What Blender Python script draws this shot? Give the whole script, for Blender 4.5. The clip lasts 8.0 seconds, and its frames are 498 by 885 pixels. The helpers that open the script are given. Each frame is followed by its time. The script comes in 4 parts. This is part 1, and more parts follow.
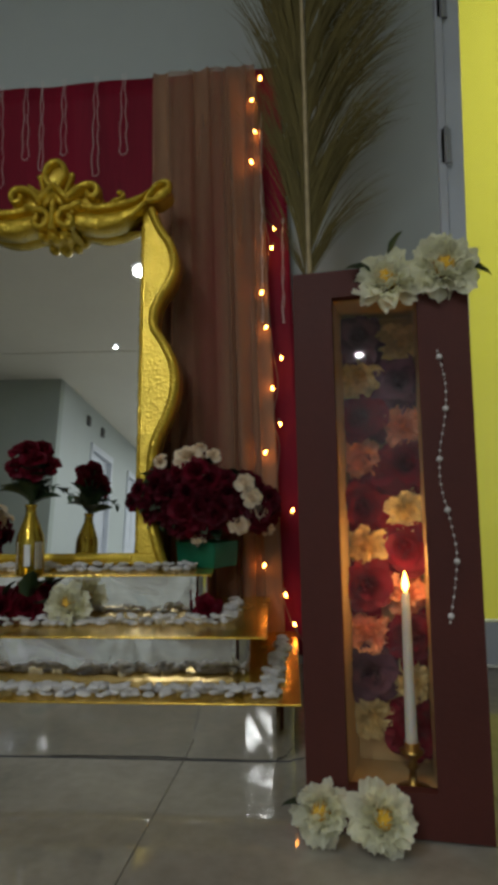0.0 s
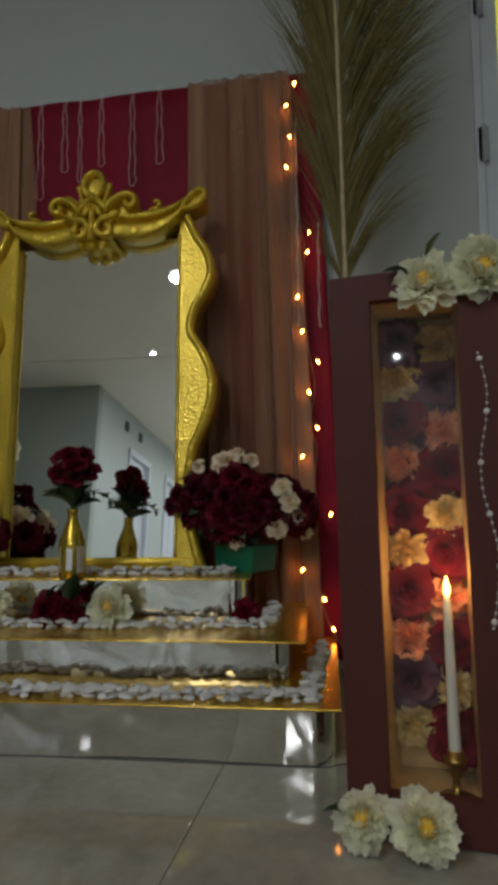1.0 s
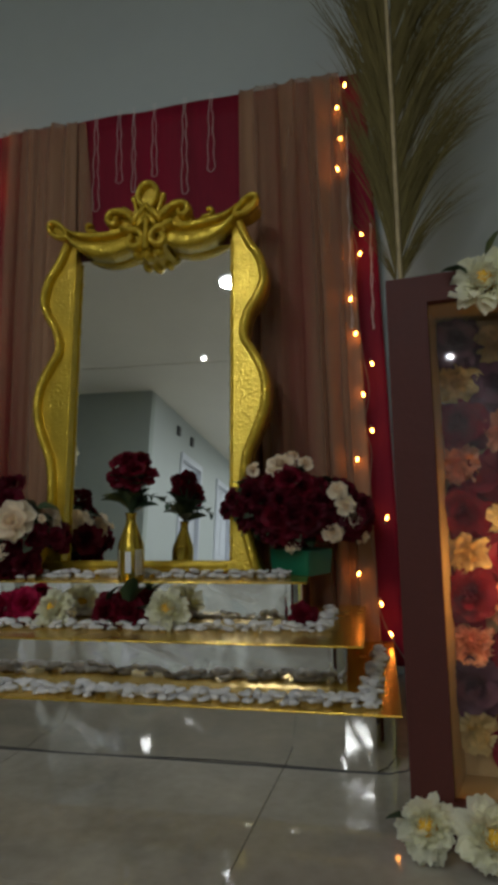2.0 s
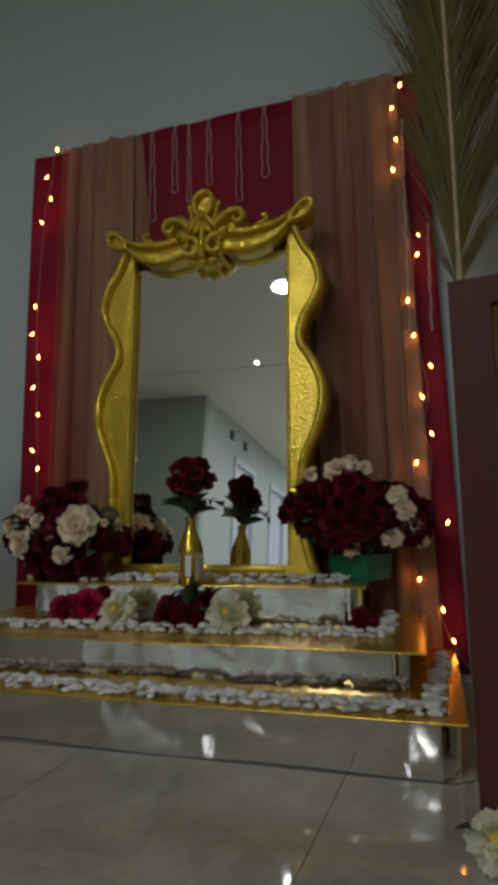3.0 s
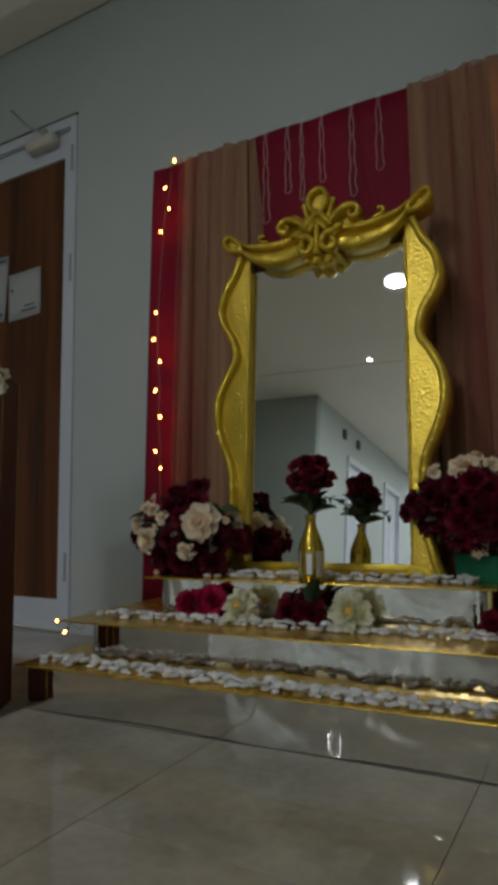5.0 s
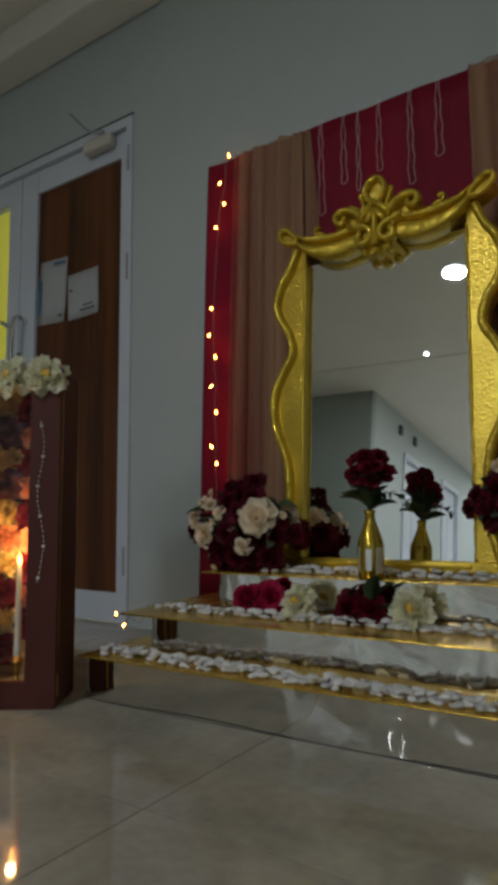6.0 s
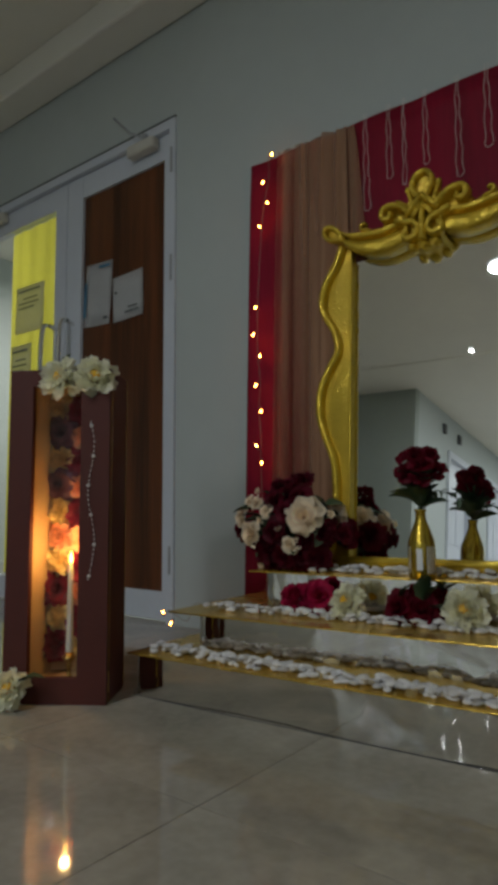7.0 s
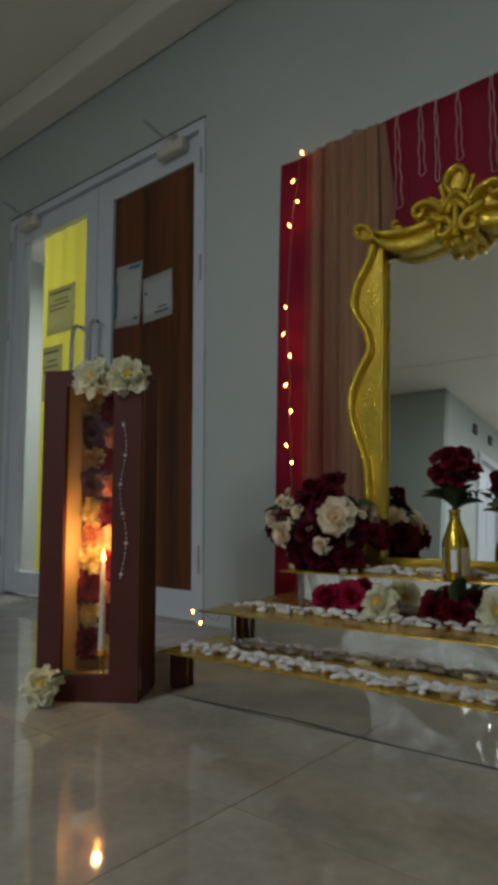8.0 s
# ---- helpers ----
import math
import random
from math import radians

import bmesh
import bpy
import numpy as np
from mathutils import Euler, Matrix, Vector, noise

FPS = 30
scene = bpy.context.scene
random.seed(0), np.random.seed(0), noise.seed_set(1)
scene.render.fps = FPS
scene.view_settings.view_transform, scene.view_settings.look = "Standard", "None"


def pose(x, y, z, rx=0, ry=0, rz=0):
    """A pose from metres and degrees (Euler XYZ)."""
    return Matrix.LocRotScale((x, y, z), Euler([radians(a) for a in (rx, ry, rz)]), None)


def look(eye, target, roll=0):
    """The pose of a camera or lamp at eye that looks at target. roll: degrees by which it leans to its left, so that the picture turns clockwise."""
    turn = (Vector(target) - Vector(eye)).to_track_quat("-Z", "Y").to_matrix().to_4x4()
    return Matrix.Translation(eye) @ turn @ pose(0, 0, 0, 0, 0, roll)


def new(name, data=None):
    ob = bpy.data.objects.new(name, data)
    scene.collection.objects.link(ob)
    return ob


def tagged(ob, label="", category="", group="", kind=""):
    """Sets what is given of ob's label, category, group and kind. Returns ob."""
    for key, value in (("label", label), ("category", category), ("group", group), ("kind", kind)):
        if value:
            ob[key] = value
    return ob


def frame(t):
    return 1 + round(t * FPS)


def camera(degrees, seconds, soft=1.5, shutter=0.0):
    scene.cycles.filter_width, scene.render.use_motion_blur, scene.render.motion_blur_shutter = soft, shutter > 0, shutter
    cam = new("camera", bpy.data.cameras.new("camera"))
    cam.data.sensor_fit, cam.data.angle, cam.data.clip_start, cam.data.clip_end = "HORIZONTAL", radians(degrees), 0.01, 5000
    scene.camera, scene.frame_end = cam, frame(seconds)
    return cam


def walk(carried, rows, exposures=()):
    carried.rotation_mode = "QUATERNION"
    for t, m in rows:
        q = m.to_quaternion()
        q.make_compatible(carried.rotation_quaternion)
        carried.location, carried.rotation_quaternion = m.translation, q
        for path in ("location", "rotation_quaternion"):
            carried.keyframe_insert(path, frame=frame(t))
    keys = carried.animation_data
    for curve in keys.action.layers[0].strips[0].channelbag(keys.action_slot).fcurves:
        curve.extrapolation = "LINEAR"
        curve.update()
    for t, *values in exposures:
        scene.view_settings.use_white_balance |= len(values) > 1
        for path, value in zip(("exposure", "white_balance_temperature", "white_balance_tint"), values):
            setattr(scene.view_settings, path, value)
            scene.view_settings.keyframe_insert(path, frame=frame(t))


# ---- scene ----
cam = camera(42.3, 8.0, soft=5.0)
PATH = [
    (0, (0.22, -0.065, 0.468), (-0.027, 1.914, 0.63), -0.4),
    (0.5, (0.222, -0.065, 0.47), (-0.076, 1.905, 0.637), -0.5),
    (1, (0.218, -0.069, 0.469), (-0.14, 1.891, 0.644), -0.6),
    (1.5, (0.213, -0.072, 0.469), (-0.219, 1.872, 0.65), -0.7),
    (3, (0.197, -0.084, 0.471), (-0.466, 1.792, 0.672), -0.8),
    (3.5, (0.192, -0.087, 0.471), (-0.551, 1.759, 0.678), -0.8),
    (4, (0.188, -0.09, 0.471), (-0.634, 1.721, 0.68), -0.7),
    (4.5, (0.184, -0.095, 0.469), (-0.714, 1.68, 0.678), -0.7),
    (6, (0.164, -0.086, 0.46), (-0.952, 1.562, 0.659), -0.4),
    (6.5, (0.154, -0.087, 0.456), (-1.016, 1.522, 0.658), -0.4),
    (7, (0.146, -0.093, 0.457), (-1.069, 1.482, 0.657), -0.4),
    (7.5, (0.14, -0.095, 0.457), (-1.113, 1.451, 0.658), -0.2),
    (8, (0.134, -0.097, 0.455), (-1.145, 1.427, 0.657), -0.1),
]
walk(cam, [(t, look(eye, target, roll)) for t, eye, target, roll in PATH], [(0, 0.09), (1, 0.13), (1.5, 0.08), (3.5, -0.04), (5, -0.05), (6.5, 0.0), (8, 0.07)])
# ---------- light ----------
world = bpy.data.worlds.new("night")
scene.world = world
world.use_nodes = True
world.node_tree.nodes["Background"].inputs[0].default_value = (0.5, 0.6, 0.8, 1)
world.node_tree.nodes["Background"].inputs[1].default_value = 0.02


def lamp_area(name, place, size, watts, colour, target=None):
    data = bpy.data.lights.new(name, "AREA")
    data.shape, data.size, data.energy, data.color = "DISK", size, watts, colour
    ob = new(name, data)
    ob.matrix_world = look(place, target or (place[0], place[1] + 0.001, 0))
    return ob


def lamp_point(name, place, radius, watts, colour):
    data = bpy.data.lights.new(name, "POINT")
    data.shadow_soft_size, data.energy, data.color = radius, watts, colour
    ob = new(name, data)
    ob.location = place
    return ob


CEIL = 2.69
COOL = (0.91, 0.97, 1.0)
# the last one, at y -8.2, is unseen and added to brighten the corridor
DOWNLIGHTS = [(-1.05, -1.17, 14.5), (-1.69, -2.58, 0.3), (-0.85, -2.45, 19.0), (0.02, -4.4, 16.0), (0.02, -6.0, 46.0), (-0.42, -3.4, 5.0), (-1.2, -8.2, 30.0)]
for x, y, watts in DOWNLIGHTS:
    lamp_area("downlight_lamp", (x, y, CEIL - 0.035), 0.04 if watts < 2 else 0.16 if y > -1.5 else 0.11, watts, COOL)
# the bright rooms behind the glazed doors
lamp_area("back_room_lamp", (-3.6, 3.0, 2.5), 0.6, 42.0, (1.0, 0.97, 0.9))
lamp_area("side_room_lamp", (1.3, 3.0, 2.5), 0.6, 46.0, (1.0, 0.97, 0.9))


# ---------- materials ----------
def mat(name, colour, rough=0.6, metal=0.0, vary=0.12, scale=12.0, bump=0.0, bscale=60.0, fine=0.0, island=0.0,
        objvar=0.0, spec=0.5, alpha=1.0, stretch=None, sheen=0.0, coat=0.0, sss=0.0):
    m = bpy.data.materials.new(name)
    m.use_nodes = True
    nt = m.node_tree
    n, l = nt.nodes, nt.links
    b = n["Principled BSDF"]
    co = n.new("ShaderNodeTexCoord")
    mp = n.new("ShaderNodeMapping")
    l.new(co.outputs["Object"], mp.inputs[0])
    if stretch:
        mp.inputs["Scale"].default_value = stretch
    t1 = n.new("ShaderNodeTexNoise")
    t1.inputs["Scale"].default_value, t1.inputs["Detail"].default_value = scale, 6
    t2 = n.new("ShaderNodeTexNoise")
    t2.inputs["Scale"].default_value, t2.inputs["Detail"].default_value = scale * 9, 4
    l.new(mp.outputs[0], t1.inputs[0])
    l.new(mp.outputs[0], t2.inputs[0])
    add = n.new("ShaderNodeMath")
    add.operation = "MULTIPLY_ADD"
    l.new(t2.outputs[0], add.inputs[0])
    add.inputs[1].default_value = 0.35
    l.new(t1.outputs[0], add.inputs[2])
    rng = n.new("ShaderNodeMapRange")
    rng.inputs[1].default_value, rng.inputs[2].default_value = 0.4, 0.95
    rng.inputs[3].default_value, rng.inputs[4].default_value = 1 - vary, 1 + vary
    l.new(add.outputs[0], rng.inputs[0])
    value = rng.outputs[0]
    for amount, node, out in ((island, "ShaderNodeNewGeometry", "Random Per Island"), (objvar, "ShaderNodeObjectInfo", "Random")):
        if amount:
            src = n.new(node)
            r2 = n.new("ShaderNodeMapRange")
            r2.inputs[3].default_value, r2.inputs[4].default_value = 1 - amount, 1 + amount
            l.new(src.outputs[out], r2.inputs[0])
            mul = n.new("ShaderNodeMath")
            mul.operation = "MULTIPLY"
            l.new(value, mul.inputs[0])
            l.new(r2.outputs[0], mul.inputs[1])
            value = mul.outputs[0]
    vm = n.new("ShaderNodeVectorMath")
    vm.operation = "SCALE"
    vm.inputs[0].default_value = colour
    l.new(value, vm.inputs["Scale"])
    l.new(vm.outputs[0], b.inputs["Base Color"])
    rr = n.new("ShaderNodeMapRange")
    rr.inputs[3].default_value, rr.inputs[4].default_value = max(0.0, rough * 0.8), min(1.0, rough * 1.2)
    l.new(t1.outputs[0], rr.inputs[0])
    l.new(rr.outputs[0], b.inputs["Roughness"])
    b.inputs["Metallic"].default_value = metal
    b.inputs["Specular IOR Level"].default_value = spec
    b.inputs["Alpha"].default_value = alpha
    b.inputs["Sheen Weight"].default_value = sheen
    b.inputs["Coat Weight"].default_value = coat
    if sss:
        b.inputs["Subsurface Weight"].default_value = sss
        b.inputs["Subsurface Radius"].default_value = (0.01, 0.005, 0.0011)
    if bump:
        t3 = n.new("ShaderNodeTexNoise")
        t3.inputs["Scale"].default_value, t3.inputs["Detail"].default_value = bscale, 5 if fine else 2
        l.new(mp.outputs[0], t3.inputs[0])
        bp = n.new("ShaderNodeBump")
        bp.inputs["Strength"].default_value, bp.inputs["Distance"].default_value = 1.0, bump
        l.new(t3.outputs[0], bp.inputs["Height"])
        l.new(bp.outputs[0], b.inputs["Normal"])
    return m


def hammered(m, scale, depth, warp=0.35):
    """Adds a beaten-foil relief of small facets to a material."""
    nt = m.node_tree
    n, l = nt.nodes, nt.links
    co = n.new("ShaderNodeTexCoord")
    ns = n.new("ShaderNodeTexNoise")
    ns.inputs["Scale"].default_value = scale * 0.4
    l.new(co.outputs["Object"], ns.inputs[0])
    mx = n.new("ShaderNodeVectorMath")
    mx.operation = "MULTIPLY_ADD"
    l.new(ns.outputs["Color"], mx.inputs[0])
    mx.inputs[1].default_value = (warp * 2.5 / scale,) * 3
    l.new(co.outputs["Object"], mx.inputs[2])
    vo = n.new("ShaderNodeTexVoronoi")
    vo.inputs["Scale"].default_value = scale
    l.new(mx.outputs[0], vo.inputs[0])
    bp = n.new("ShaderNodeBump")
    bp.inputs["Strength"].default_value, bp.inputs["Distance"].default_value = 1.0, depth
    sq = n.new("ShaderNodeMath")
    sq.operation = "MULTIPLY"
    l.new(vo.outputs["Distance"], sq.inputs[0])
    l.new(vo.outputs["Distance"], sq.inputs[1])
    l.new(sq.outputs[0], bp.inputs["Height"])
    b = n["Principled BSDF"]
    if b.inputs["Normal"].links:
        l.new(b.inputs["Normal"].links[0].from_socket, bp.inputs["Normal"])
    l.new(bp.outputs[0], b.inputs["Normal"])
    return m


def creased(m, scale, depth):
    """Adds patches of loose creases to a stretched film, taut in between."""
    nt = m.node_tree
    n, l = nt.nodes, nt.links
    co = n.new("ShaderNodeTexCoord")
    heights = []
    for k, det in ((0.35, 0), (1.0, 1)):
        ns = n.new("ShaderNodeTexNoise")
        ns.inputs["Scale"].default_value, ns.inputs["Detail"].default_value = scale * k, det
        ns.inputs["Distortion"].default_value = 0.8 if det else 0.0
        l.new(co.outputs["Object"], ns.inputs[0])
        heights.append(ns.outputs[0])
    rg = n.new("ShaderNodeMapRange")
    rg.inputs[1].default_value, rg.inputs[2].default_value = 0.45, 0.68
    l.new(heights[0], rg.inputs[0])
    mu = n.new("ShaderNodeMath")
    mu.operation = "MULTIPLY"
    l.new(rg.outputs[0], mu.inputs[0])
    l.new(heights[1], mu.inputs[1])
    bp = n.new("ShaderNodeBump")
    bp.inputs["Strength"].default_value, bp.inputs["Distance"].default_value = 1.0, depth
    l.new(mu.outputs[0], bp.inputs["Height"])
    b = n["Principled BSDF"]
    if b.inputs["Normal"].links:
        l.new(b.inputs["Normal"].links[0].from_socket, bp.inputs["Normal"])
    l.new(bp.outputs[0], b.inputs["Normal"])
    return m


def silk(name, colour, share=0.35, **k):
    """Thin cloth petal: part of the light passes through."""
    m = mat(name, colour, **k)
    nt = m.node_tree
    b, out = nt.nodes["Principled BSDF"], nt.nodes["Material Output"]
    tl = nt.nodes.new("ShaderNodeBsdfTranslucent")
    nt.links.new(b.inputs["Base Color"].links[0].from_socket, tl.inputs[0])
    mix = nt.nodes.new("ShaderNodeMixShader")
    mix.inputs[0].default_value = share
    nt.links.new(b.outputs[0], mix.inputs[1])
    nt.links.new(tl.outputs[0], mix.inputs[2])
    nt.links.new(mix.outputs[0], out.inputs[0])
    return m


def glow(name, colour, strength):
    m = bpy.data.materials.new(name)
    m.use_nodes = True
    b = m.node_tree.nodes["Principled BSDF"]
    b.inputs["Base Color"].default_value = (*colour, 1)
    b.inputs["Emission Color"].default_value = (*colour, 1)
    b.inputs["Emission Strength"].default_value = strength
    return m


def clear(name, tint, rough, weight):
    """Thin film or pane: gloss over a see-through sheet."""
    m = bpy.data.materials.new(name)
    m.use_nodes = True
    nt = m.node_tree
    out = nt.nodes["Material Output"]
    nt.nodes.remove(nt.nodes["Principled BSDF"])
    tr = nt.nodes.new("ShaderNodeBsdfTransparent")
    tr.inputs[0].default_value = (*tint, 1)
    gl = nt.nodes.new("ShaderNodeBsdfGlossy")
    gl.inputs["Roughness"].default_value = rough
    mix = nt.nodes.new("ShaderNodeMixShader")
    lw = nt.nodes.new("ShaderNodeLayerWeight")
    pw = nt.nodes.new("ShaderNodeMath")
    pw.operation = "POWER"
    pw.inputs[1].default_value = 4.0
    sc = nt.nodes.new("ShaderNodeMath")
    sc.operation = "MULTIPLY_ADD"
    sc.inputs[1].default_value, sc.inputs[2].default_value = 0.85 * weight, 0.03 * weight
    nt.links.new(lw.outputs["Facing"], pw.inputs[0])
    nt.links.new(pw.outputs[0], sc.inputs[0])
    nt.links.new(sc.outputs[0], mix.inputs[0])
    nt.links.new(tr.outputs[0], mix.inputs[1])
    nt.links.new(gl.outputs[0], mix.inputs[2])
    nt.links.new(mix.outputs[0], out.inputs[0])
    return m


def sheer(name, colour, cover, scale):
    """Woven net: cloth with see-through gaps, some light passing through the threads."""
    m = mat(name, colour, 0.85, vary=0.10, scale=3, stretch=(2.5, 2.5, 0.12), spec=0.1)
    nt = m.node_tree
    b, out = nt.nodes["Principled BSDF"], nt.nodes["Material Output"]
    tr = nt.nodes.new("ShaderNodeBsdfTransparent")
    mix = nt.nodes.new("ShaderNodeMixShader")
    noise_t = nt.nodes.new("ShaderNodeTexNoise")
    mp = nt.nodes.new("ShaderNodeMapping")
    co = nt.nodes.new("ShaderNodeTexCoord")
    nt.links.new(co.outputs["Object"], mp.inputs[0])
    mp.inputs["Scale"].default_value = (1, 1, 0.04)
    nt.links.new(mp.outputs[0], noise_t.inputs[0])
    noise_t.inputs["Scale"].default_value = scale
    rng = nt.nodes.new("ShaderNodeMapRange")
    rng.inputs[1].default_value, rng.inputs[2].default_value = 0.3, 0.7
    rng.inputs[3].default_value, rng.inputs[4].default_value = cover - 0.40, cover + 0.34
    nt.links.new(noise_t.outputs[0], rng.inputs[0])
    nt.links.new(rng.outputs[0], mix.inputs[0])
    nt.links.new(tr.outputs[0], mix.inputs[1])
    nt.links.new(b.outputs[0], mix.inputs[2])
    nt.links.new(mix.outputs[0], out.inputs[0])
    return m


def paper_through(name, colour, share):
    """Coloured paper that lets part of the light behind it through."""
    m = mat(name, colour, 0.7, vary=0.06, scale=3, stretch=(6, 6, 0.6))
    nt = m.node_tree
    b, out = nt.nodes["Principled BSDF"], nt.nodes["Material Output"]
    tl = nt.nodes.new("ShaderNodeBsdfTranslucent")
    tl.inputs[0].default_value = (*colour, 1)
    mix = nt.nodes.new("ShaderNodeMixShader")
    mix.inputs[0].default_value = share
    nt.links.new(b.outputs[0], mix.inputs[1])
    nt.links.new(tl.outputs[0], mix.inputs[2])
    nt.links.new(mix.outputs[0], out.inputs[0])
    return m


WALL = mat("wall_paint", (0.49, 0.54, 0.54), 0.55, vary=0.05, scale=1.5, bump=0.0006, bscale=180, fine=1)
# the same wall paint, darkened so the far wall's shade is in the colour
WALLDIM = mat("wall_paint_dim", (0.36, 0.41, 0.39), 0.6, vary=0.05, scale=1.5, bump=0.0006, bscale=180, fine=1)
CEILING = mat("ceiling_paint", (0.82, 0.80, 0.74), 0.7, vary=0.04, scale=1.2)
TILE = mat("polished_tile", (0.355, 0.325, 0.275), 0.05, vary=0.30, scale=5, objvar=0.05, spec=0.6, bump=0.0002, bscale=5)
GROUT = mat("grout", (0.25, 0.225, 0.19), 0.5)
HINGE = mat("hinge_steel", (0.36, 0.38, 0.41), 0.45, vary=0.1)
ALU = mat("white_aluminium", (0.62, 0.66, 0.74), 0.4, vary=0.05, scale=5)
WOOD = mat("red_brown_wood", (0.112, 0.034, 0.009), 0.34, vary=0.85, scale=2.2, stretch=(6, 6, 0.22), bump=0.0004, bscale=30)
CHROME = mat("chrome", (0.75, 0.75, 0.75), 0.09, 1.0, vary=0.05)
DARK = mat("dark_metal", (0.06, 0.06, 0.065), 0.5, vary=0.1)
PLASTIC = mat("beige_plastic", (0.62, 0.60, 0.54), 0.5, vary=0.05)
PAPER = mat("white_paper", (0.86, 0.88, 0.90), 0.75, vary=0.05, scale=6, bump=0.002, bscale=8)
INK = mat("grey_ink", (0.2, 0.22, 0.24), 0.8)
BLUEINK = mat("blue_ink", (0.08, 0.22, 0.35), 0.8)
YELLOW = paper_through("yellow_paper", (0.80, 0.74, 0.10), 0.65)
GREYPAPER = paper_through("grey_paper", (0.80, 0.80, 0.76), 0.4)
PANE = clear("door_glass", (0.93, 0.95, 0.94), 0.02, 1.0)
FILM = clear("clear_film", (0.97, 0.97, 0.97), 0.02, 0.7)
SATIN = mat("red_satin", (0.235, 0.005, 0.025), 0.6, vary=0.3, scale=3, stretch=(3, 3, 0.4), spec=0.2, bump=0.002, bscale=14)
TULLE = sheer("tan_net", (0.46, 0.265, 0.165), 0.52, 9)
GOLD = hammered(mat("gold_paint", (0.73, 0.515, 0.055), 0.20, 0.58, vary=0.18, scale=16, bump=0.0006, bscale=60), 135, 0.0011)
GOLDRIM = hammered(mat("gold_paint_smooth", (0.73, 0.515, 0.05), 0.22, 0.62, vary=0.18, scale=25, bump=0.0008, bscale=60), 125, 0.0020)
GOLDFILM = mat("gold_film", (0.72, 0.47, 0.06), 0.26, 0.8, vary=0.1, scale=6, bump=0.0012, bscale=9)
GLOSSGOLD = mat("gold_glass", (0.60, 0.42, 0.05), 0.17, 0.8, vary=0.12, scale=20, coat=0.3)
SILVER = creased(mat("mirror_film", (0.76, 0.74, 0.70), 0.05, 1.0, vary=0.05, scale=4, bump=0.003, bscale=5), 6.5, 0.0085)
MIRROR = mat("mirror_glass", (0.92, 0.93, 0.91), 0.012, 1.0, vary=0.02, scale=2)
MAROON = mat("maroon_paint", (0.082, 0.019, 0.014), 0.6, spec=0.3, vary=0.12, scale=9, bump=0.0006, bscale=120, fine=1)
LINING = mat("gold_paper_lining", (0.60, 0.42, 0.20), 0.5, 0.2, vary=0.2, scale=8, bump=0.002, bscale=12)
STONE = mat("pale_pebble", (0.80, 0.79, 0.80), 0.55, vary=0.14, scale=30, objvar=0.22, bump=0.0008, bscale=160, fine=1)
DARKRED = silk("dark_red_petal", (0.115, 0.004, 0.016), rough=0.6, spec=0.25, vary=0.3, scale=40, objvar=0.4)
RED = silk("red_petal", (0.15, 0.003, 0.016), rough=0.6, vary=0.3, scale=40, objvar=0.35, spec=0.25)
PINKRED = silk("bright_red_petal", (0.42, 0.010, 0.065), rough=0.6, vary=0.25, scale=40, objvar=0.3, spec=0.25)
CRIMSON = silk("crimson_petal", (0.22, 0.008, 0.024), rough=0.6, vary=0.3, scale=40, objvar=0.3, spec=0.25)
PURPLE = silk("dark_purple_petal", (0.20, 0.085, 0.12), rough=0.7, vary=0.3, scale=40, objvar=0.3)
PEACH = silk("peach_petal", (0.88, 0.42, 0.24), rough=0.65, vary=0.2, scale=30, objvar=0.25)
CREAM = silk("cream_petal", (0.95, 0.81, 0.62), rough=0.65, vary=0.12, scale=30, objvar=0.18)
IVORY = silk("ivory_petal", (0.94, 0.93, 0.76), share=0.5, rough=0.65, vary=0.1, scale=30, objvar=0.14)
BUTTER = silk("butter_petal", (0.90, 0.74, 0.36), rough=0.65, vary=0.12, scale=30, objvar=0.18)
AMBER = silk("amber_petal", (0.82, 0.60, 0.26), rough=0.65, vary=0.15, scale=30, objvar=0.2)
POLLEN = mat("yellow_stamen", (0.78, 0.46, 0.03), 0.7, vary=0.3, scale=200)
LEAF = mat("green_leaf", (0.028, 0.055, 0.024), 0.5, vary=0.3, scale=30, objvar=0.4)
LEAFPALE = mat("grey_green_leaf", (0.10, 0.12, 0.075), 0.6, vary=0.3, scale=30, objvar=0.3)
FROND = mat("dried_palm", (0.175, 0.140, 0.050), 0.75, vary=0.3, scale=10, objvar=0.35, spec=0.2)
RACHIS = mat("palm_stem", (0.46, 0.36, 0.20), 0.65, vary=0.3, scale=30, bump=0.001, bscale=80)
POT = mat("green_pot", (0.012, 0.16, 0.085), 0.35, vary=0.12, scale=10)
WAX = mat("candle_wax", (0.72, 0.68, 0.58), 0.5, vary=0.05, scale=20, sss=0.3)
BRASS = mat("brass", (0.45, 0.28, 0.07), 0.3, 1.0, vary=0.15, scale=30)
PEARL = mat("pearl", (0.74, 0.70, 0.68), 0.3, vary=0.08, scale=60)
WIRE = mat("thin_wire", (0.25, 0.16, 0.12), 0.5)
BULB = glow("bulb_glow", (1.0, 0.34, 0.06), 36.0)
FLAME = glow("flame_glow", (1.0, 0.50, 0.09), 14.0)
LAMPFACE = glow("lamp_face", (0.95, 0.98, 1.0), 3.0)


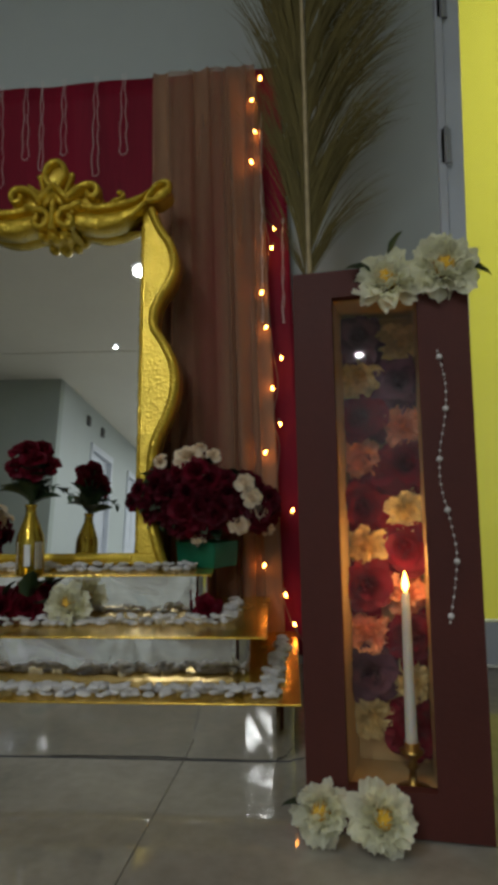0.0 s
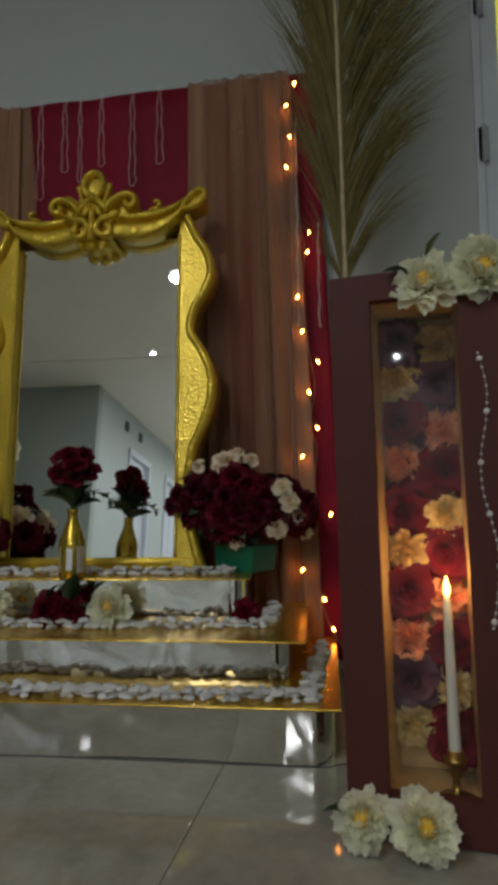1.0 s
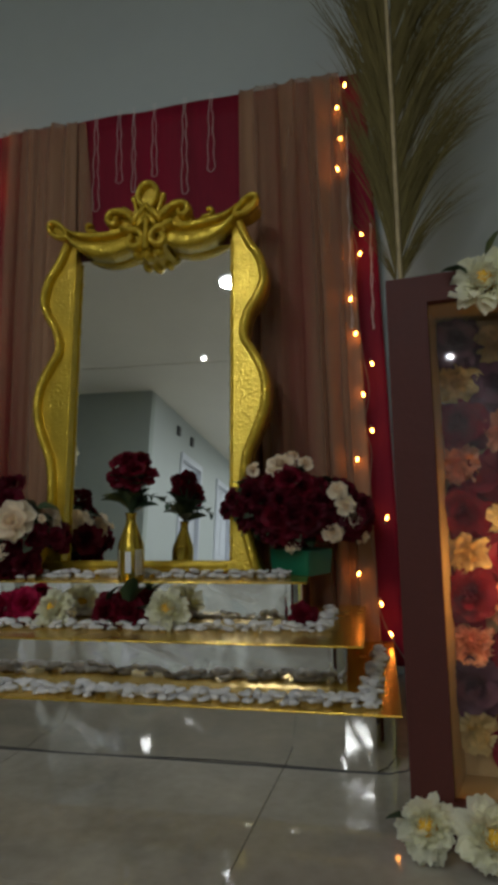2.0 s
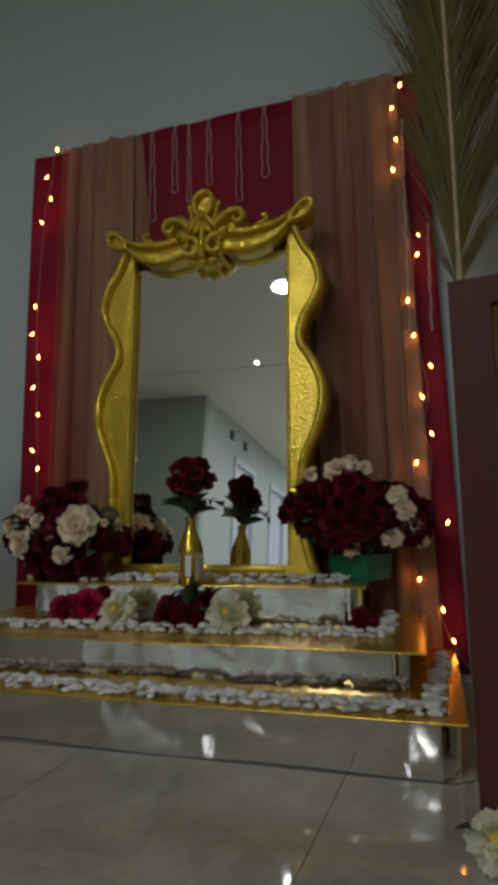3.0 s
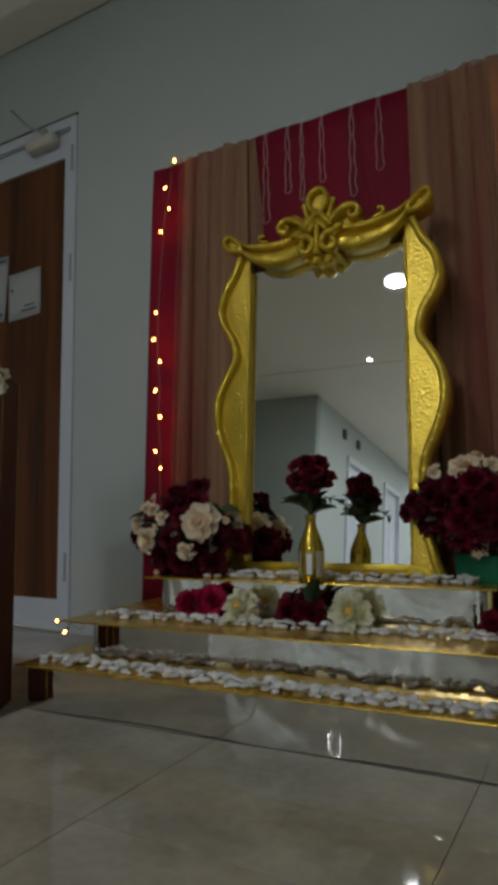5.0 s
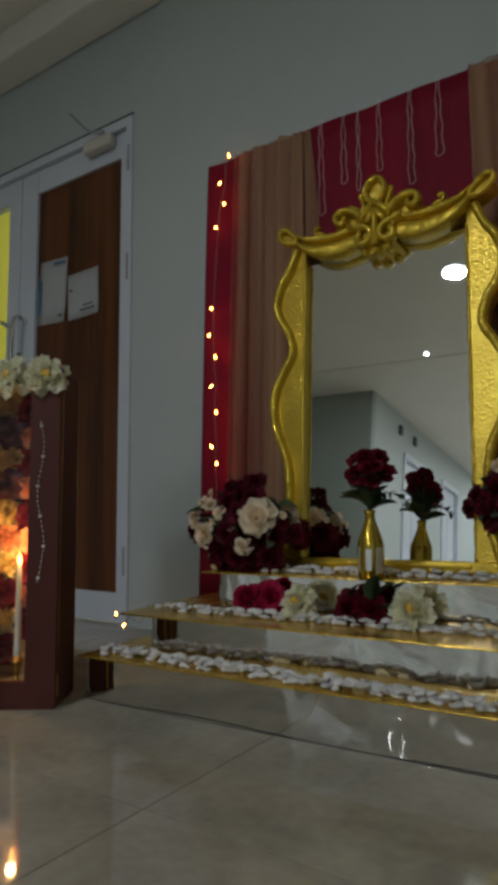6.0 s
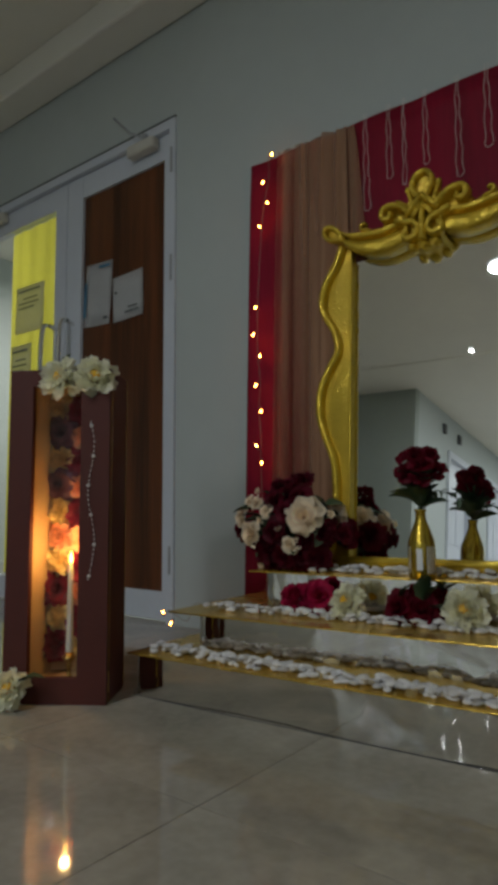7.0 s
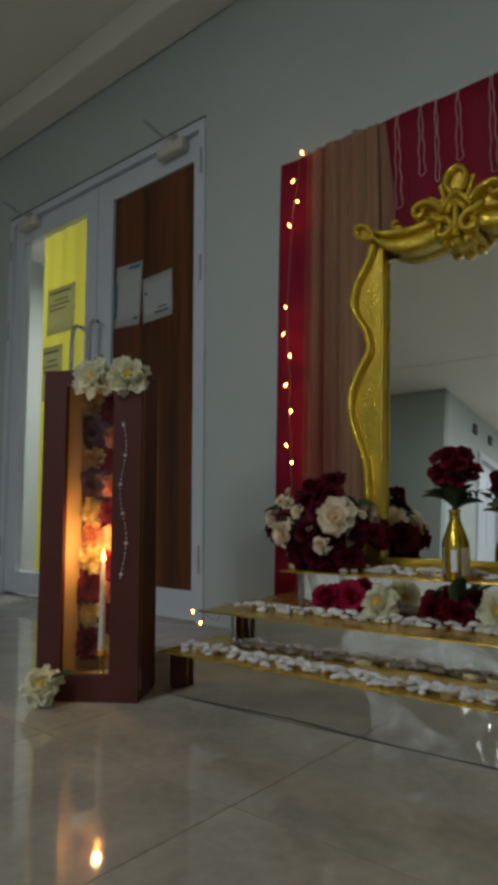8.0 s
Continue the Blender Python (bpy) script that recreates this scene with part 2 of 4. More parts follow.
# ---------- mesh helpers ----------
def part(name, bm, material, parent=None, label="", smooth=False):
    if isinstance(bm, bpy.types.Mesh):
        me = bm
    else:
        me = bpy.data.meshes.new(name)
        bmesh.ops.recalc_face_normals(bm, faces=bm.faces)
        bm.to_mesh(me)
        bm.free()
    if smooth:
        me.shade_smooth()
    if material and not me.materials:
        me.materials.append(material)
    ob = new(name, me)
    if parent:
        ob.parent = parent
    if label:
        ob["label"] = label
    return ob


def thing(name, m, label, category, group="", kind=""):
    ob = new(name)
    ob.empty_display_size = 0.05
    ob.matrix_world = m
    return tagged(ob, label, category, group, kind)


def box(bm, x0, x1, y0, y1, z0, z1, bevel=0.0):
    r = bmesh.ops.create_cube(bm, size=1.0, matrix=Matrix.Translation(((x0 + x1) / 2, (y0 + y1) / 2, (z0 + z1) / 2)) @ Matrix.Diagonal((x1 - x0, y1 - y0, z1 - z0, 1)))
    if bevel:
        edges = list({e for v in r["verts"] for e in v.link_edges})
        bmesh.ops.bevel(bm, geom=edges, offset=bevel, segments=2, affect="EDGES", profile=0.5)
    return bm


def boxm(*a, bevel=0.0):
    return box(bmesh.new(), *a, bevel=bevel)


def tube(bm, pts, radius, sides=8, closed=False, flat=1.0):
    """A round rod along pts; radius a number or one for each point."""
    pts = [Vector(p) for p in pts]
    n = len(pts)
    rings = []
    up = Vector((0, -1, 0))
    for i, p in enumerate(pts):
        a = pts[(i - 1) % n] if closed or i else p
        b = pts[(i + 1) % n] if closed or i < n - 1 else p
        d = (b - a).normalized()
        s = d.cross(up)
        s = s.normalized() if s.length > 1e-4 else Vector((1, 0, 0))
        u = s.cross(d).normalized()
        r = radius[i] if isinstance(radius, (list, tuple)) else radius
        rings.append([bm.verts.new(p + r * (math.cos(k * 2 * math.pi / sides) * s + flat * math.sin(k * 2 * math.pi / sides) * u)) for k in range(sides)])
    for i in range(n if closed else n - 1):
        a, b = rings[i], rings[(i + 1) % n]
        for k in range(sides):
            bm.faces.new((a[k], a[(k + 1) % sides], b[(k + 1) % sides], b[k]))
    if not closed:
        bm.faces.new(rings[0][::-1])
        bm.faces.new(rings[-1])
    return bm


def lathe(bm, profile, sides=24):
    rings = []
    for r, z in profile:
        rings.append([bm.verts.new((r * math.cos(k * 2 * math.pi / sides), r * math.sin(k * 2 * math.pi / sides), z)) for k in range(sides)])
    for a, b in zip(rings, rings[1:]):
        for k in range(sides):
            bm.faces.new((a[k], a[(k + 1) % sides], b[(k + 1) % sides], b[k]))
    bm.faces.new(rings[0][::-1])
    bm.faces.new(rings[-1])
    return bm


def spline(pts, n=8, closed=False):
    """Catmull-Rom points through pts."""
    pts = [Vector(p) for p in pts]
    out = []
    k = len(pts)
    for i in range(k if closed else k - 1):
        p0, p1, p2, p3 = (pts[(i + j) % k] if closed else pts[min(max(i + j, 0), k - 1)] for j in (-1, 0, 1, 2))
        for s in range(n):
            t = s / n
            out.append(0.5 * (2 * p1 + (p2 - p0) * t + (2 * p0 - 5 * p1 + 4 * p2 - p3) * t * t + (3 * p1 - p0 - 3 * p2 + p3) * t ** 3))
    if not closed:
        out.append(pts[-1])
    return out


def slab(bm, outline, y0, y1):
    """A plate in the xz plane with the given outline, from y0 to y1."""
    a = [bm.verts.new((p[0], y0, p[1])) for p in outline]
    b = [bm.verts.new((p[0], y1, p[1])) for p in outline]
    bm.faces.new(a)
    bm.faces.new(b[::-1])
    n = len(a)
    for i in range(n):
        bm.faces.new((a[i], b[i], b[(i + 1) % n], a[(i + 1) % n]))
    return bm


def strip_band(bm, inner, outer, y0, y1):
    """A plate between two lines of equal count."""
    rows = []
    for p, q in zip(inner, outer):
        rows.append([bm.verts.new((c[0], y, c[1])) for c, y in ((p, y0), (q, y0), (q, y1), (p, y1))])
    for a, b in zip(rows, rows[1:]):
        for k in range(4):
            bm.faces.new((a[k], a[(k + 1) % 4], b[(k + 1) % 4], b[k]))
    bm.faces.new(rows[0][::-1])
    bm.faces.new(rows[-1])
    return bm


def structure(name, bm, material, label, category, smooth=False):
    return tagged(part(name, bm, material, smooth=smooth), label, category, kind="structure")


# ---------- room ----------
WY = 1.77   # face of the decorated wall
DL, DR = -3.22, -1.665     # double door opening
RL, RR = 0.545, 1.5        # side door opening
DH = 2.105
bm = bmesh.new()
box(bm, -5.0, DL, WY, WY + 0.12, 0, CEIL)
box(bm, DR, RL, WY, WY + 0.12, 0, CEIL)
box(bm, RR, 2.6, WY, WY + 0.12, 0, CEIL)
box(bm, DL, DR, WY, WY + 0.12, DH, CEIL)
box(bm, RL, RR, WY, WY + 0.12, DH, CEIL)
structure("wall_north", bm, WALL, "grey-green painted wall behind the draped display", "wall")
structure("wall_east", boxm(2.6, 2.72, -9.4, 4.2, 0, CEIL), WALL, "plain pale painted wall closing the room", "wall")
structure("wall_west", boxm(-5.12, -5.0, -3.3, 4.2, 0, CEIL), WALL, "plain pale painted wall beside the double door", "wall")
# far wall wears the darkened paint in place of weaker light
structure("wall_south", boxm(-5.12, -2.59, -3.61, -3.50, 0, CEIL), WALLDIM, "grey-green wall across the room, its dimness put into the colour", "wall")
bm = bmesh.new()
for y0, y1 in ((-9.4, -7.2), (-6.3, -5.5), (-4.6, -3.61)):
    box(bm, -2.71, -2.59, y0, y1, 0, CEIL)
for y0, y1 in ((-7.2, -6.3), (-5.5, -4.6)):
    box(bm, -2.71, -2.59, y0, y1, 2.20, CEIL)
structure("wall_corridor", bm, WALL, "pale corridor wall with white door openings", "wall")
for i, (y0, y1) in enumerate(((-7.2, -6.3), (-5.5, -4.6))):
    d = structure("door_%d" % (i + 3), boxm(-2.67, -2.63, y0 + 0.05, y1 - 0.05, 0, 2.15), ALU, "white panelled corridor door, shut", "door")
    bm = bmesh.new()
    for z0, z1 in ((0.15, 0.95), (1.1, 1.95)):
        for s in (0, 1):
            a = y0 + 0.12 + s * (y1 - y0 - 0.2) / 2
            box(bm, -2.63, -2.622, a, a + (y1 - y0 - 0.3) / 2, z0, z1, 0.0011)
    part("panel", bm, ALU, d)
    bm = bmesh.new()
    box(bm, -2.71, -2.565, y0, y0 + 0.05, 0, 2.2)
    box(bm, -2.71, -2.565, y1 - 0.05, y1, 0, 2.2)
    box(bm, -2.71, -2.562, y0, y1, 2.15, 2.23)
    part("frame", bm, ALU, d)
structure("wall_end", boxm(-2.71, 2.72, -9.5, -9.4, 0, CEIL), WALL, "plain pale wall at the corridor's end", "wall")
structure("wall_backroom", boxm(-5.12, 2.72, 4.2, 4.3, 0, CEIL), WALL, "pale wall of the lit room behind the doors", "wall")
structure("wall_partition", boxm(-0.9, -0.8, WY + 0.12, 4.2, 0, CEIL), WALL, "plain partition between the rooms behind the doors", "wall")
structure("ceiling", boxm(-5.12, 2.72, -9.5, 4.3, CEIL, CEIL + 0.1), CEILING, "plain off-white painted ceiling", "ceiling")
structure("ceiling_beam", boxm(-5.0, 2.6, -2.95, -2.75, CEIL - 0.008, CEIL, bevel=0.004), CEILING, "shallow off-white ceiling beam", "beam")
bm = bmesh.new()
box(bm, -5.0, 2.6, WY - 0.17, WY - 0.002, 2.545, CEIL, 0.012)
structure("trim", bm, CEILING, "off-white cornice along the wall top", "cornice")

for y in (-4.44, -5.0):
    t = tagged(part("wall_vent", boxm(-2.59, -2.56, y - 0.05, y + 0.05, 2.41, 2.53, bevel=0.006), DARK), "small dark square box high on the corridor wall", "vent", "corridor wall boxes")

def downlight(x, y, k=1.0):
    t = thing("downlight", pose(x, y, CEIL), "small round recessed ceiling downlight, lit", "lamp", "ceiling downlights")
    bm = bmesh.new()
    n = 24
    rings = [[bm.verts.new((r * math.cos(q * 2 * math.pi / n), r * math.sin(q * 2 * math.pi / n), z)) for q in range(n)] for r, z in ((0.098 * k, 0), (0.094 * k, -0.012), (0.084 * k, -0.012), (0.081 * k, 0.0))]
    for a, b in zip(rings, rings[1:]):
        for q in range(n):
            bm.faces.new((a[q], a[(q + 1) % n], b[(q + 1) % n], b[q]))
    part("rim", bm, ALU, t)
    bm = bmesh.new()
    bmesh.ops.create_circle(bm, cap_ends=True, radius=0.080 * k, segments=24, matrix=Matrix.Translation((0, 0, -0.006)))
    part("lens", bm, LAMPFACE, t, "glowing white lens")


# the added corridor lamp gets a fitting like the others
for x, y, w in DOWNLIGHTS:
    downlight(x, y, 0.22 if w < 2 else 1.0)

# floor: a bed of grout with polished tiles in it
floor = structure("floor", boxm(-5.12, 2.72, -9.5, 4.3, -0.1, -0.003), GROUT, "polished beige-grey floor tiles with thin joints", "floor")
T = 0.51
bm = box(bmesh.new(), 0.0008, T - 0.0008, 0.0008, T - 0.0008, -0.02, 0.0)
tile_mesh = bpy.data.meshes.new("tile")
bm.to_mesh(tile_mesh)
bm.free()
tile_mesh.materials.append(TILE)
FX, FY = -0.045, 0.68


def lay_tiles():
    far = bmesh.new()
    for i in range(-10, 6):
        for j in range(-20, 8):
            x, y = FX + i * T, FY + j * T
            if x < -5.3 or x > 2.5 or y > 4.0 or y < -9.6:
                continue
            if -3.4 < x < 1.6 and -1.5 < y < 1.7:
                ob = new("tile", tile_mesh)
                ob.parent = floor
                ob.location = (x, y, 0)
            else:
                box(far, x + 0.0008, x + T - 0.0008, y + 0.0008, y + T - 0.0008, -0.02, 0.0)
    tagged(part("tiles", far, TILE, floor), kind="stuff")


# ---------- doors ----------
def door_leaf(parent, x0, x1, y, wide_left, wide_right, bottom=0.12, top=0.11):
    bm = bmesh.new()
    box(bm, x0, x0 + wide_left, y, y + 0.045, 0.008, DH - 0.045, 0.0011)
    box(bm, x1 - wide_right, x1, y, y + 0.045, 0.008, DH - 0.045, 0.0011)
    box(bm, x0 + wide_left, x1 - wide_right, y + 0.002, y + 0.043, 0.008, bottom, 0.0011)
    box(bm, x0 + wide_left, x1 - wide_right, y + 0.002, y + 0.043, DH - 0.045 - top, DH - 0.045, 0.0011)
    return part("leaf_frame", bm, ALU, parent, "white aluminium leaf frame")


def hinge(parent, x, y, z):
    bm = bmesh.new()
    tube(bm, [(x, y, z - 0.055), (x, y, z + 0.055)], 0.006, 10)
    box(bm, x - 0.014, x + 0.014, y + 0.002, y + 0.01, z - 0.05, z + 0.05)
    part("hinge", bm, HINGE, parent, "grey metal hinge")


def pull(parent, x, y, z0, z1):
    bm = bmesh.new()
    tube(bm, spline([(x, y, z0), (x, y - 0.07, z0 + 0.012), (x, y - 0.08, (z0 + z1) / 2), (x, y - 0.07, z1 - 0.012), (x, y, z1)], 6), 0.011, 10)
    part("handle", bm, CHROME, parent, "bowed chrome pull handle", smooth=True)


def closer(parent, x, y, z, toward):
    bm = box(bmesh.new(), x - 0.085, x + 0.085, y - 0.05, y, z - 0.028, z + 0.028, 0.014)
    c = part("door_closer", bm, PLASTIC, parent, "beige door closer box")
    bm = bmesh.new()
    tube(bm, [(x + 0.02, y - 0.03, z + 0.04), (x + 0.03 * toward, y - 0.07, z + 0.06), (x + 0.05 * toward, y - 0.15, z + 0.10)], 0.006, 6)
    tube(bm, [(x + 0.02, y - 0.03, z + 0.025), (x + 0.02, y - 0.03, z + 0.055)], 0.014, 8)
    part("arm", bm, HINGE, c, "folded metal closer arm")


door_1 = thing("door_1", pose(0, 0, 0), "white aluminium double door, one glazed leaf papered yellow and one wooden, shut", "door", kind="structure")
bm = bmesh.new()
box(bm, DL, DL + 0.035, WY - 0.012, WY + 0.09, 0, DH, 0.0011)
box(bm, DR - 0.035, DR, WY - 0.012, WY + 0.09, 0, DH, 0.0011)
box(bm, DL + 0.035, DR - 0.035, WY - 0.012, WY + 0.09, DH - 0.04, DH, 0.0011)
part("frame", bm, ALU, door_1)
part("frame_shadow_gap", boxm(DL, DR + 0.0, WY - 0.01, WY - 0.002, DH + 0.002, DH + 0.011), DARK, door_1, "dark rubber seal over the frame")
MX = -2.42
lf = door_leaf(door_1, DL + 0.038, MX - 0.003, WY + 0.01, 0.085, 0.09)
rf = door_leaf(door_1, MX + 0.003, DR - 0.038, WY + 0.01, 0.115, 0.045)
part("wood_panel", boxm(MX + 0.118, DR - 0.083, WY + 0.025, WY + 0.045, 0.12, DH - 0.155), WOOD, door_1, "dark red-brown wood panel")
pane = part("pane", boxm(DL + 0.123, MX - 0.093, WY + 0.03, WY + 0.036, 0.12, DH - 0.155), PANE, door_1, "clear door glass")
pane.visible_shadow = False
# folded yellow paper behind the glass
bm = bmesh.new()
xs = [-2.945 + i * 0.0219 for i in range(21)]
grid = [[bm.verts.new((x, WY + 0.046 + 0.004 * math.sin(i * 1.1), z)) for i, x in enumerate(xs)] for z in (0.13, 0.8, 1.4, DH - 0.16)]
for a, b in zip(grid, grid[1:]):
    for k in range(20):
        bm.faces.new((a[k], a[k + 1], b[k + 1], b[k]))
part("yellow_sheet", bm, YELLOW, door_1, "bright yellow paper sheet", smooth=True)
for x in (DR - 0.02, DL + 0.02):
    for z in (0.25, 1.45, 1.92):
        hinge(door_1, x, WY - 0.012, z)
pull(door_1, -2.50, WY + 0.01, 0.78, 1.335)
pull(door_1, -2.36, WY + 0.01, 0.78, 1.335)
closer(door_1, -1.86, WY + 0.01, 2.03, -1)
closer(door_1, -3.02, WY + 0.01, 2.03, -1)


def sheet(name, x0, x1, z0, z1, y, material, label, bars=(), tilt=0.0):
    t = thing(name, pose((x0 + x1) / 2, y, (z0 + z1) / 2, 0, tilt, 0), label, "notice", "notices on the door")
    w, h = (x1 - x0) / 2, (z1 - z0) / 2
    bm = bmesh.new()
    cols = [[bm.verts.new((-w + 2 * w * i / 8, -0.003 - 0.006 * (i / 8) ** 3 * (1 if j == 0 else 0.4), -h + 2 * h * j / 4)) for j in range(5)] for i in range(9)]
    for a, b in zip(cols, cols[1:]):
        for k in range(4):
            bm.faces.new((a[k], b[k], b[k + 1], a[k + 1]))
    bmesh.ops.solidify(bm, geom=bm.faces[:], thickness=0.0006)
    part("paper", bm, material, t, smooth=True)
    for bx0, bx1, bz0, bz1, m in bars:
        part("printed_bar", boxm(-w + 2 * w * bx0, -w + 2 * w * bx1, -0.0135, -0.0125, -h + 2 * h * bz0, -h + 2 * h * bz1), m, t)
    return t


BARS = [(0.12, 0.88, 0.86, 0.9, INK), (0.3, 0.8, 0.7, 0.73, INK), (0.15, 0.85, 0.6, 0.63, INK), (0.15, 0.7, 0.5, 0.53, INK)]
sheet("notice", -2.285, -2.095, 1.30, 1.60, WY + 0.024, PAPER, "white printed notice with a blue side strip, taped to wood", [(0.03, 0.12, 0.15, 0.7, BLUEINK), (0.55, 0.95, 0.9, 0.94, BLUEINK), (0.8, 0.95, 0.08, 0.12, INK)], 3)
sheet("notice", -2.085, -1.885, 1.295, 1.505, WY + 0.0236, PAPER, "white printed notice with faint small print, taped to wood", [(0.45, 0.9, 0.12, 0.16, INK), (0.55, 0.85, 0.22, 0.25, INK), (0.12, 0.2, 0.6, 0.65, INK)], -2)
sheet("notice", -2.87, -2.62, 1.37, 1.62, WY + 0.029, GREYPAPER, "grey printed notice behind taped glass", BARS, 1)
sheet("notice", -2.90, -2.72, 1.02, 1.31, WY + 0.029, GREYPAPER, "grey printed notice taped to the yellow-papered glass", BARS)

door_2 = thing("door_2", pose(0, 0, 0), "white aluminium glazed door papered yellow, shut", "door", kind="structure")
bm = bmesh.new()
box(bm, RL, RL + 0.022, WY - 0.012, WY + 0.09, 0, DH, 0.0011)
box(bm, RR - 0.035, RR, WY - 0.012, WY + 0.09, 0, DH, 0.0011)
box(bm, RL + 0.022, RR - 0.035, WY - 0.012, WY + 0.09, DH - 0.04, DH, 0.0011)
part("frame", bm, ALU, door_2)
door_leaf(door_2, RL + 0.025, RR - 0.038, WY + 0.005, 0.048, 0.09)
pane = part("pane", boxm(RL + 0.073, RR - 0.128, WY + 0.022, WY + 0.028, 0.12, DH - 0.155), PANE, door_2, "clear door glass")
pane.visible_shadow = False
bm = bmesh.new()
xs = [RL + 0.074 + i * 0.0375 for i in range(21)]
grid = [[bm.verts.new((x, WY + 0.038 + 0.004 * math.sin(i * 1.3), z)) for i, x in enumerate(xs)] for z in (0.122, 0.8, 1.4, DH - 0.156)]
for a, b in zip(grid, grid[1:]):
    for k in range(20):
        bm.faces.new((a[k], a[k + 1], b[k + 1], b[k]))
part("yellow_sheet", bm, YELLOW, door_2, "bright yellow paper sheet", smooth=True)
for z in (0.27, 1.46, 1.9):
    hinge(door_2, RL + 0.022, WY - 0.014, z)


# ---------- drapes ----------
def drape(name, left, right, z0, z1, y, folds, depth, material, label, seed, group="", sag=0.0025, cuts=(0.0, 1.0)):
    """A hanging cloth whose folds deepen downwards, sewn of panels. left, right: edge x at (top, bottom); cuts: where the panels meet."""
    rnd = random.Random(seed)
    waves = [(rnd.uniform(0.6, 1.4) * folds, rnd.uniform(0, 6.28), rnd.uniform(0.4, 1.0)) for _ in range(4)]
    t = thing(name, pose(0, 0, 0), label, "curtain", group)
    for n, (c0, c1) in enumerate(zip(cuts, cuts[1:])):
        nx, nz = int(folds * 14 * (c1 - c0)) + 3, 26
        bm = bmesh.new()
        rows = []
        for j in range(nz + 1):
            v = j / nz
            row = []
            for i in range(nx + 1):
                u = c0 + (c1 + 0.004 - c0) * i / nx
                xl, xr = (e[0] + (e[1] - e[0]) * v ** 0.8 for e in (left, right))
                f = sum(k2 * math.sin(2 * math.pi * k * u + p + 0.35 * math.sin(2.2 * v + p)) for k, p, k2 in waves) / 2.2
                d = depth * (0.35 + 0.65 * v) * f - 0.0022 * (n % 2)
                z = z1 + (z0 - z1) * v - sag * math.sin(u * math.pi * folds) * (1 - v)
                row.append(bm.verts.new((xl + (xr - xl) * u + 0.3 * depth * math.cos(6 * u * folds + v), y + d, z)))
            rows.append(row)
        for r0, r1 in zip(rows, rows[1:]):
            for k in range(nx):
                bm.faces.new((r0[k], r0[k + 1], r1[k + 1], r1[k]))
        ob = part("cloth_panel", bm, material, t, smooth=True)
        sol = ob.modifiers.new("thickness", "SOLIDIFY")
        sol.thickness = 0.0015
    return t


drape("red_drape", (-1.245, -1.29), (0.085, 0.15), 0.03, 1.725, 1.735, 9, 0.012, SATIN, "deep red satin drape hung against the wall behind the mirror", 3, cuts=(0.0, 0.28, 0.74, 1.0))
drape("tan_drape", (-1.10, -1.145), (-0.825, -0.84), 0.03, 1.709, 1.700, 5, 0.026, TULLE, "sheer tan net drape hung in folds over red satin", 5, "sheer drapes", cuts=(0.0, 0.52, 1.0))
drape("tan_drape", (-0.287, -0.29), (0.022, 0.088), 0.03, 1.710, 1.694, 6, 0.028, TULLE, "sheer tan net drape flaring at its foot, hung over red satin", 8, "sheer drapes", cuts=(0.0, 0.3, 0.66, 1.0))
drape("tan_drape", (-0.86, -0.93), (-0.80, -0.70), 0.03, 1.706, 1.712, 2, 0.008, TULLE, "narrow sheer tan net drape tucked behind the mirror", 9, "sheer drapes")

# ---------- platform ----------
TURN_P = 4.0


def step(name, x0, x1, yl, depth, z0, z1, turn, label, overhang=0.008, right=0.012, slant=0.0):
    """A box clad in mirror film with a gold film top. x0, yl: its front left corner."""
    w = (x1 - x0) / math.cos(radians(turn))
    t = thing(name, pose(x0, yl, z0, 0, 0, turn), label, "platform", "mirror-clad steps")
    bm = bmesh.new()
    h = z1 - z0
    box(bm, 0, w, 0, depth, 0, h - 0.004)
    edges = [e for e in bm.edges if abs(e.verts[0].co.z - e.verts[1].co.z) > 0.01]
    bmesh.ops.bevel(bm, geom=edges, offset=0.040, segments=9, affect="EDGES", profile=0.5)
    bmesh.ops.subdivide_edges(bm, edges=[e for e in bm.edges if abs(e.verts[0].co.x - e.verts[1].co.x) > 0.3], cuts=24)
    rnd = random.Random(int(z1 * 1000))
    for v in bm.verts:
        if v.co.y < 0.003 and 0.03 < v.co.x < w - 0.03:
            v.co.y += 0.0025 * math.sin(v.co.x * 11 + z1 * 40) + rnd.uniform(-0.0006, 0.0006)
    for v in bm.verts:
        if v.co.y < 0.03:
            v.co.y -= slant * (1 - v.co.z / h) - slant * 0.5
    part("body", bm, SILVER, t, "wrinkled silver mirror film", smooth=False)
    bm = bmesh.new()
    box(bm, -overhang, w + right, -overhang, depth, h - 0.004, h, 0.0015)
    part("top", bm, GOLDFILM, t, "shiny gold film top")
    return t


step("base_step", -1.095, 0.152, 1.030, 0.60, 0.0, 0.10, 3.6, "lowest wide step clad in silver mirror film with gold top")
step("middle_step", -1.000, 0.055, 1.1555, 0.455, 0.10, 0.195, 4.3, "middle step clad in silver mirror film with gold top", overhang=0.048, right=0.035, slant=0.003)
step("upper_step", -0.895, -0.062, 1.309, 0.38, 0.195, 0.290, 6.5, "upper step clad in silver mirror film, carrying the mirror", overhang=0.026, slant=0.002)

# thin black rod draws the shadow of the gap under the base step
cable = thing("foot_shade_line", pose(-1.085, 1.0275, 0.0, 0, 0, 3.6), "thin black line drawn for the shaded gap at the lowest step's foot", "cable")
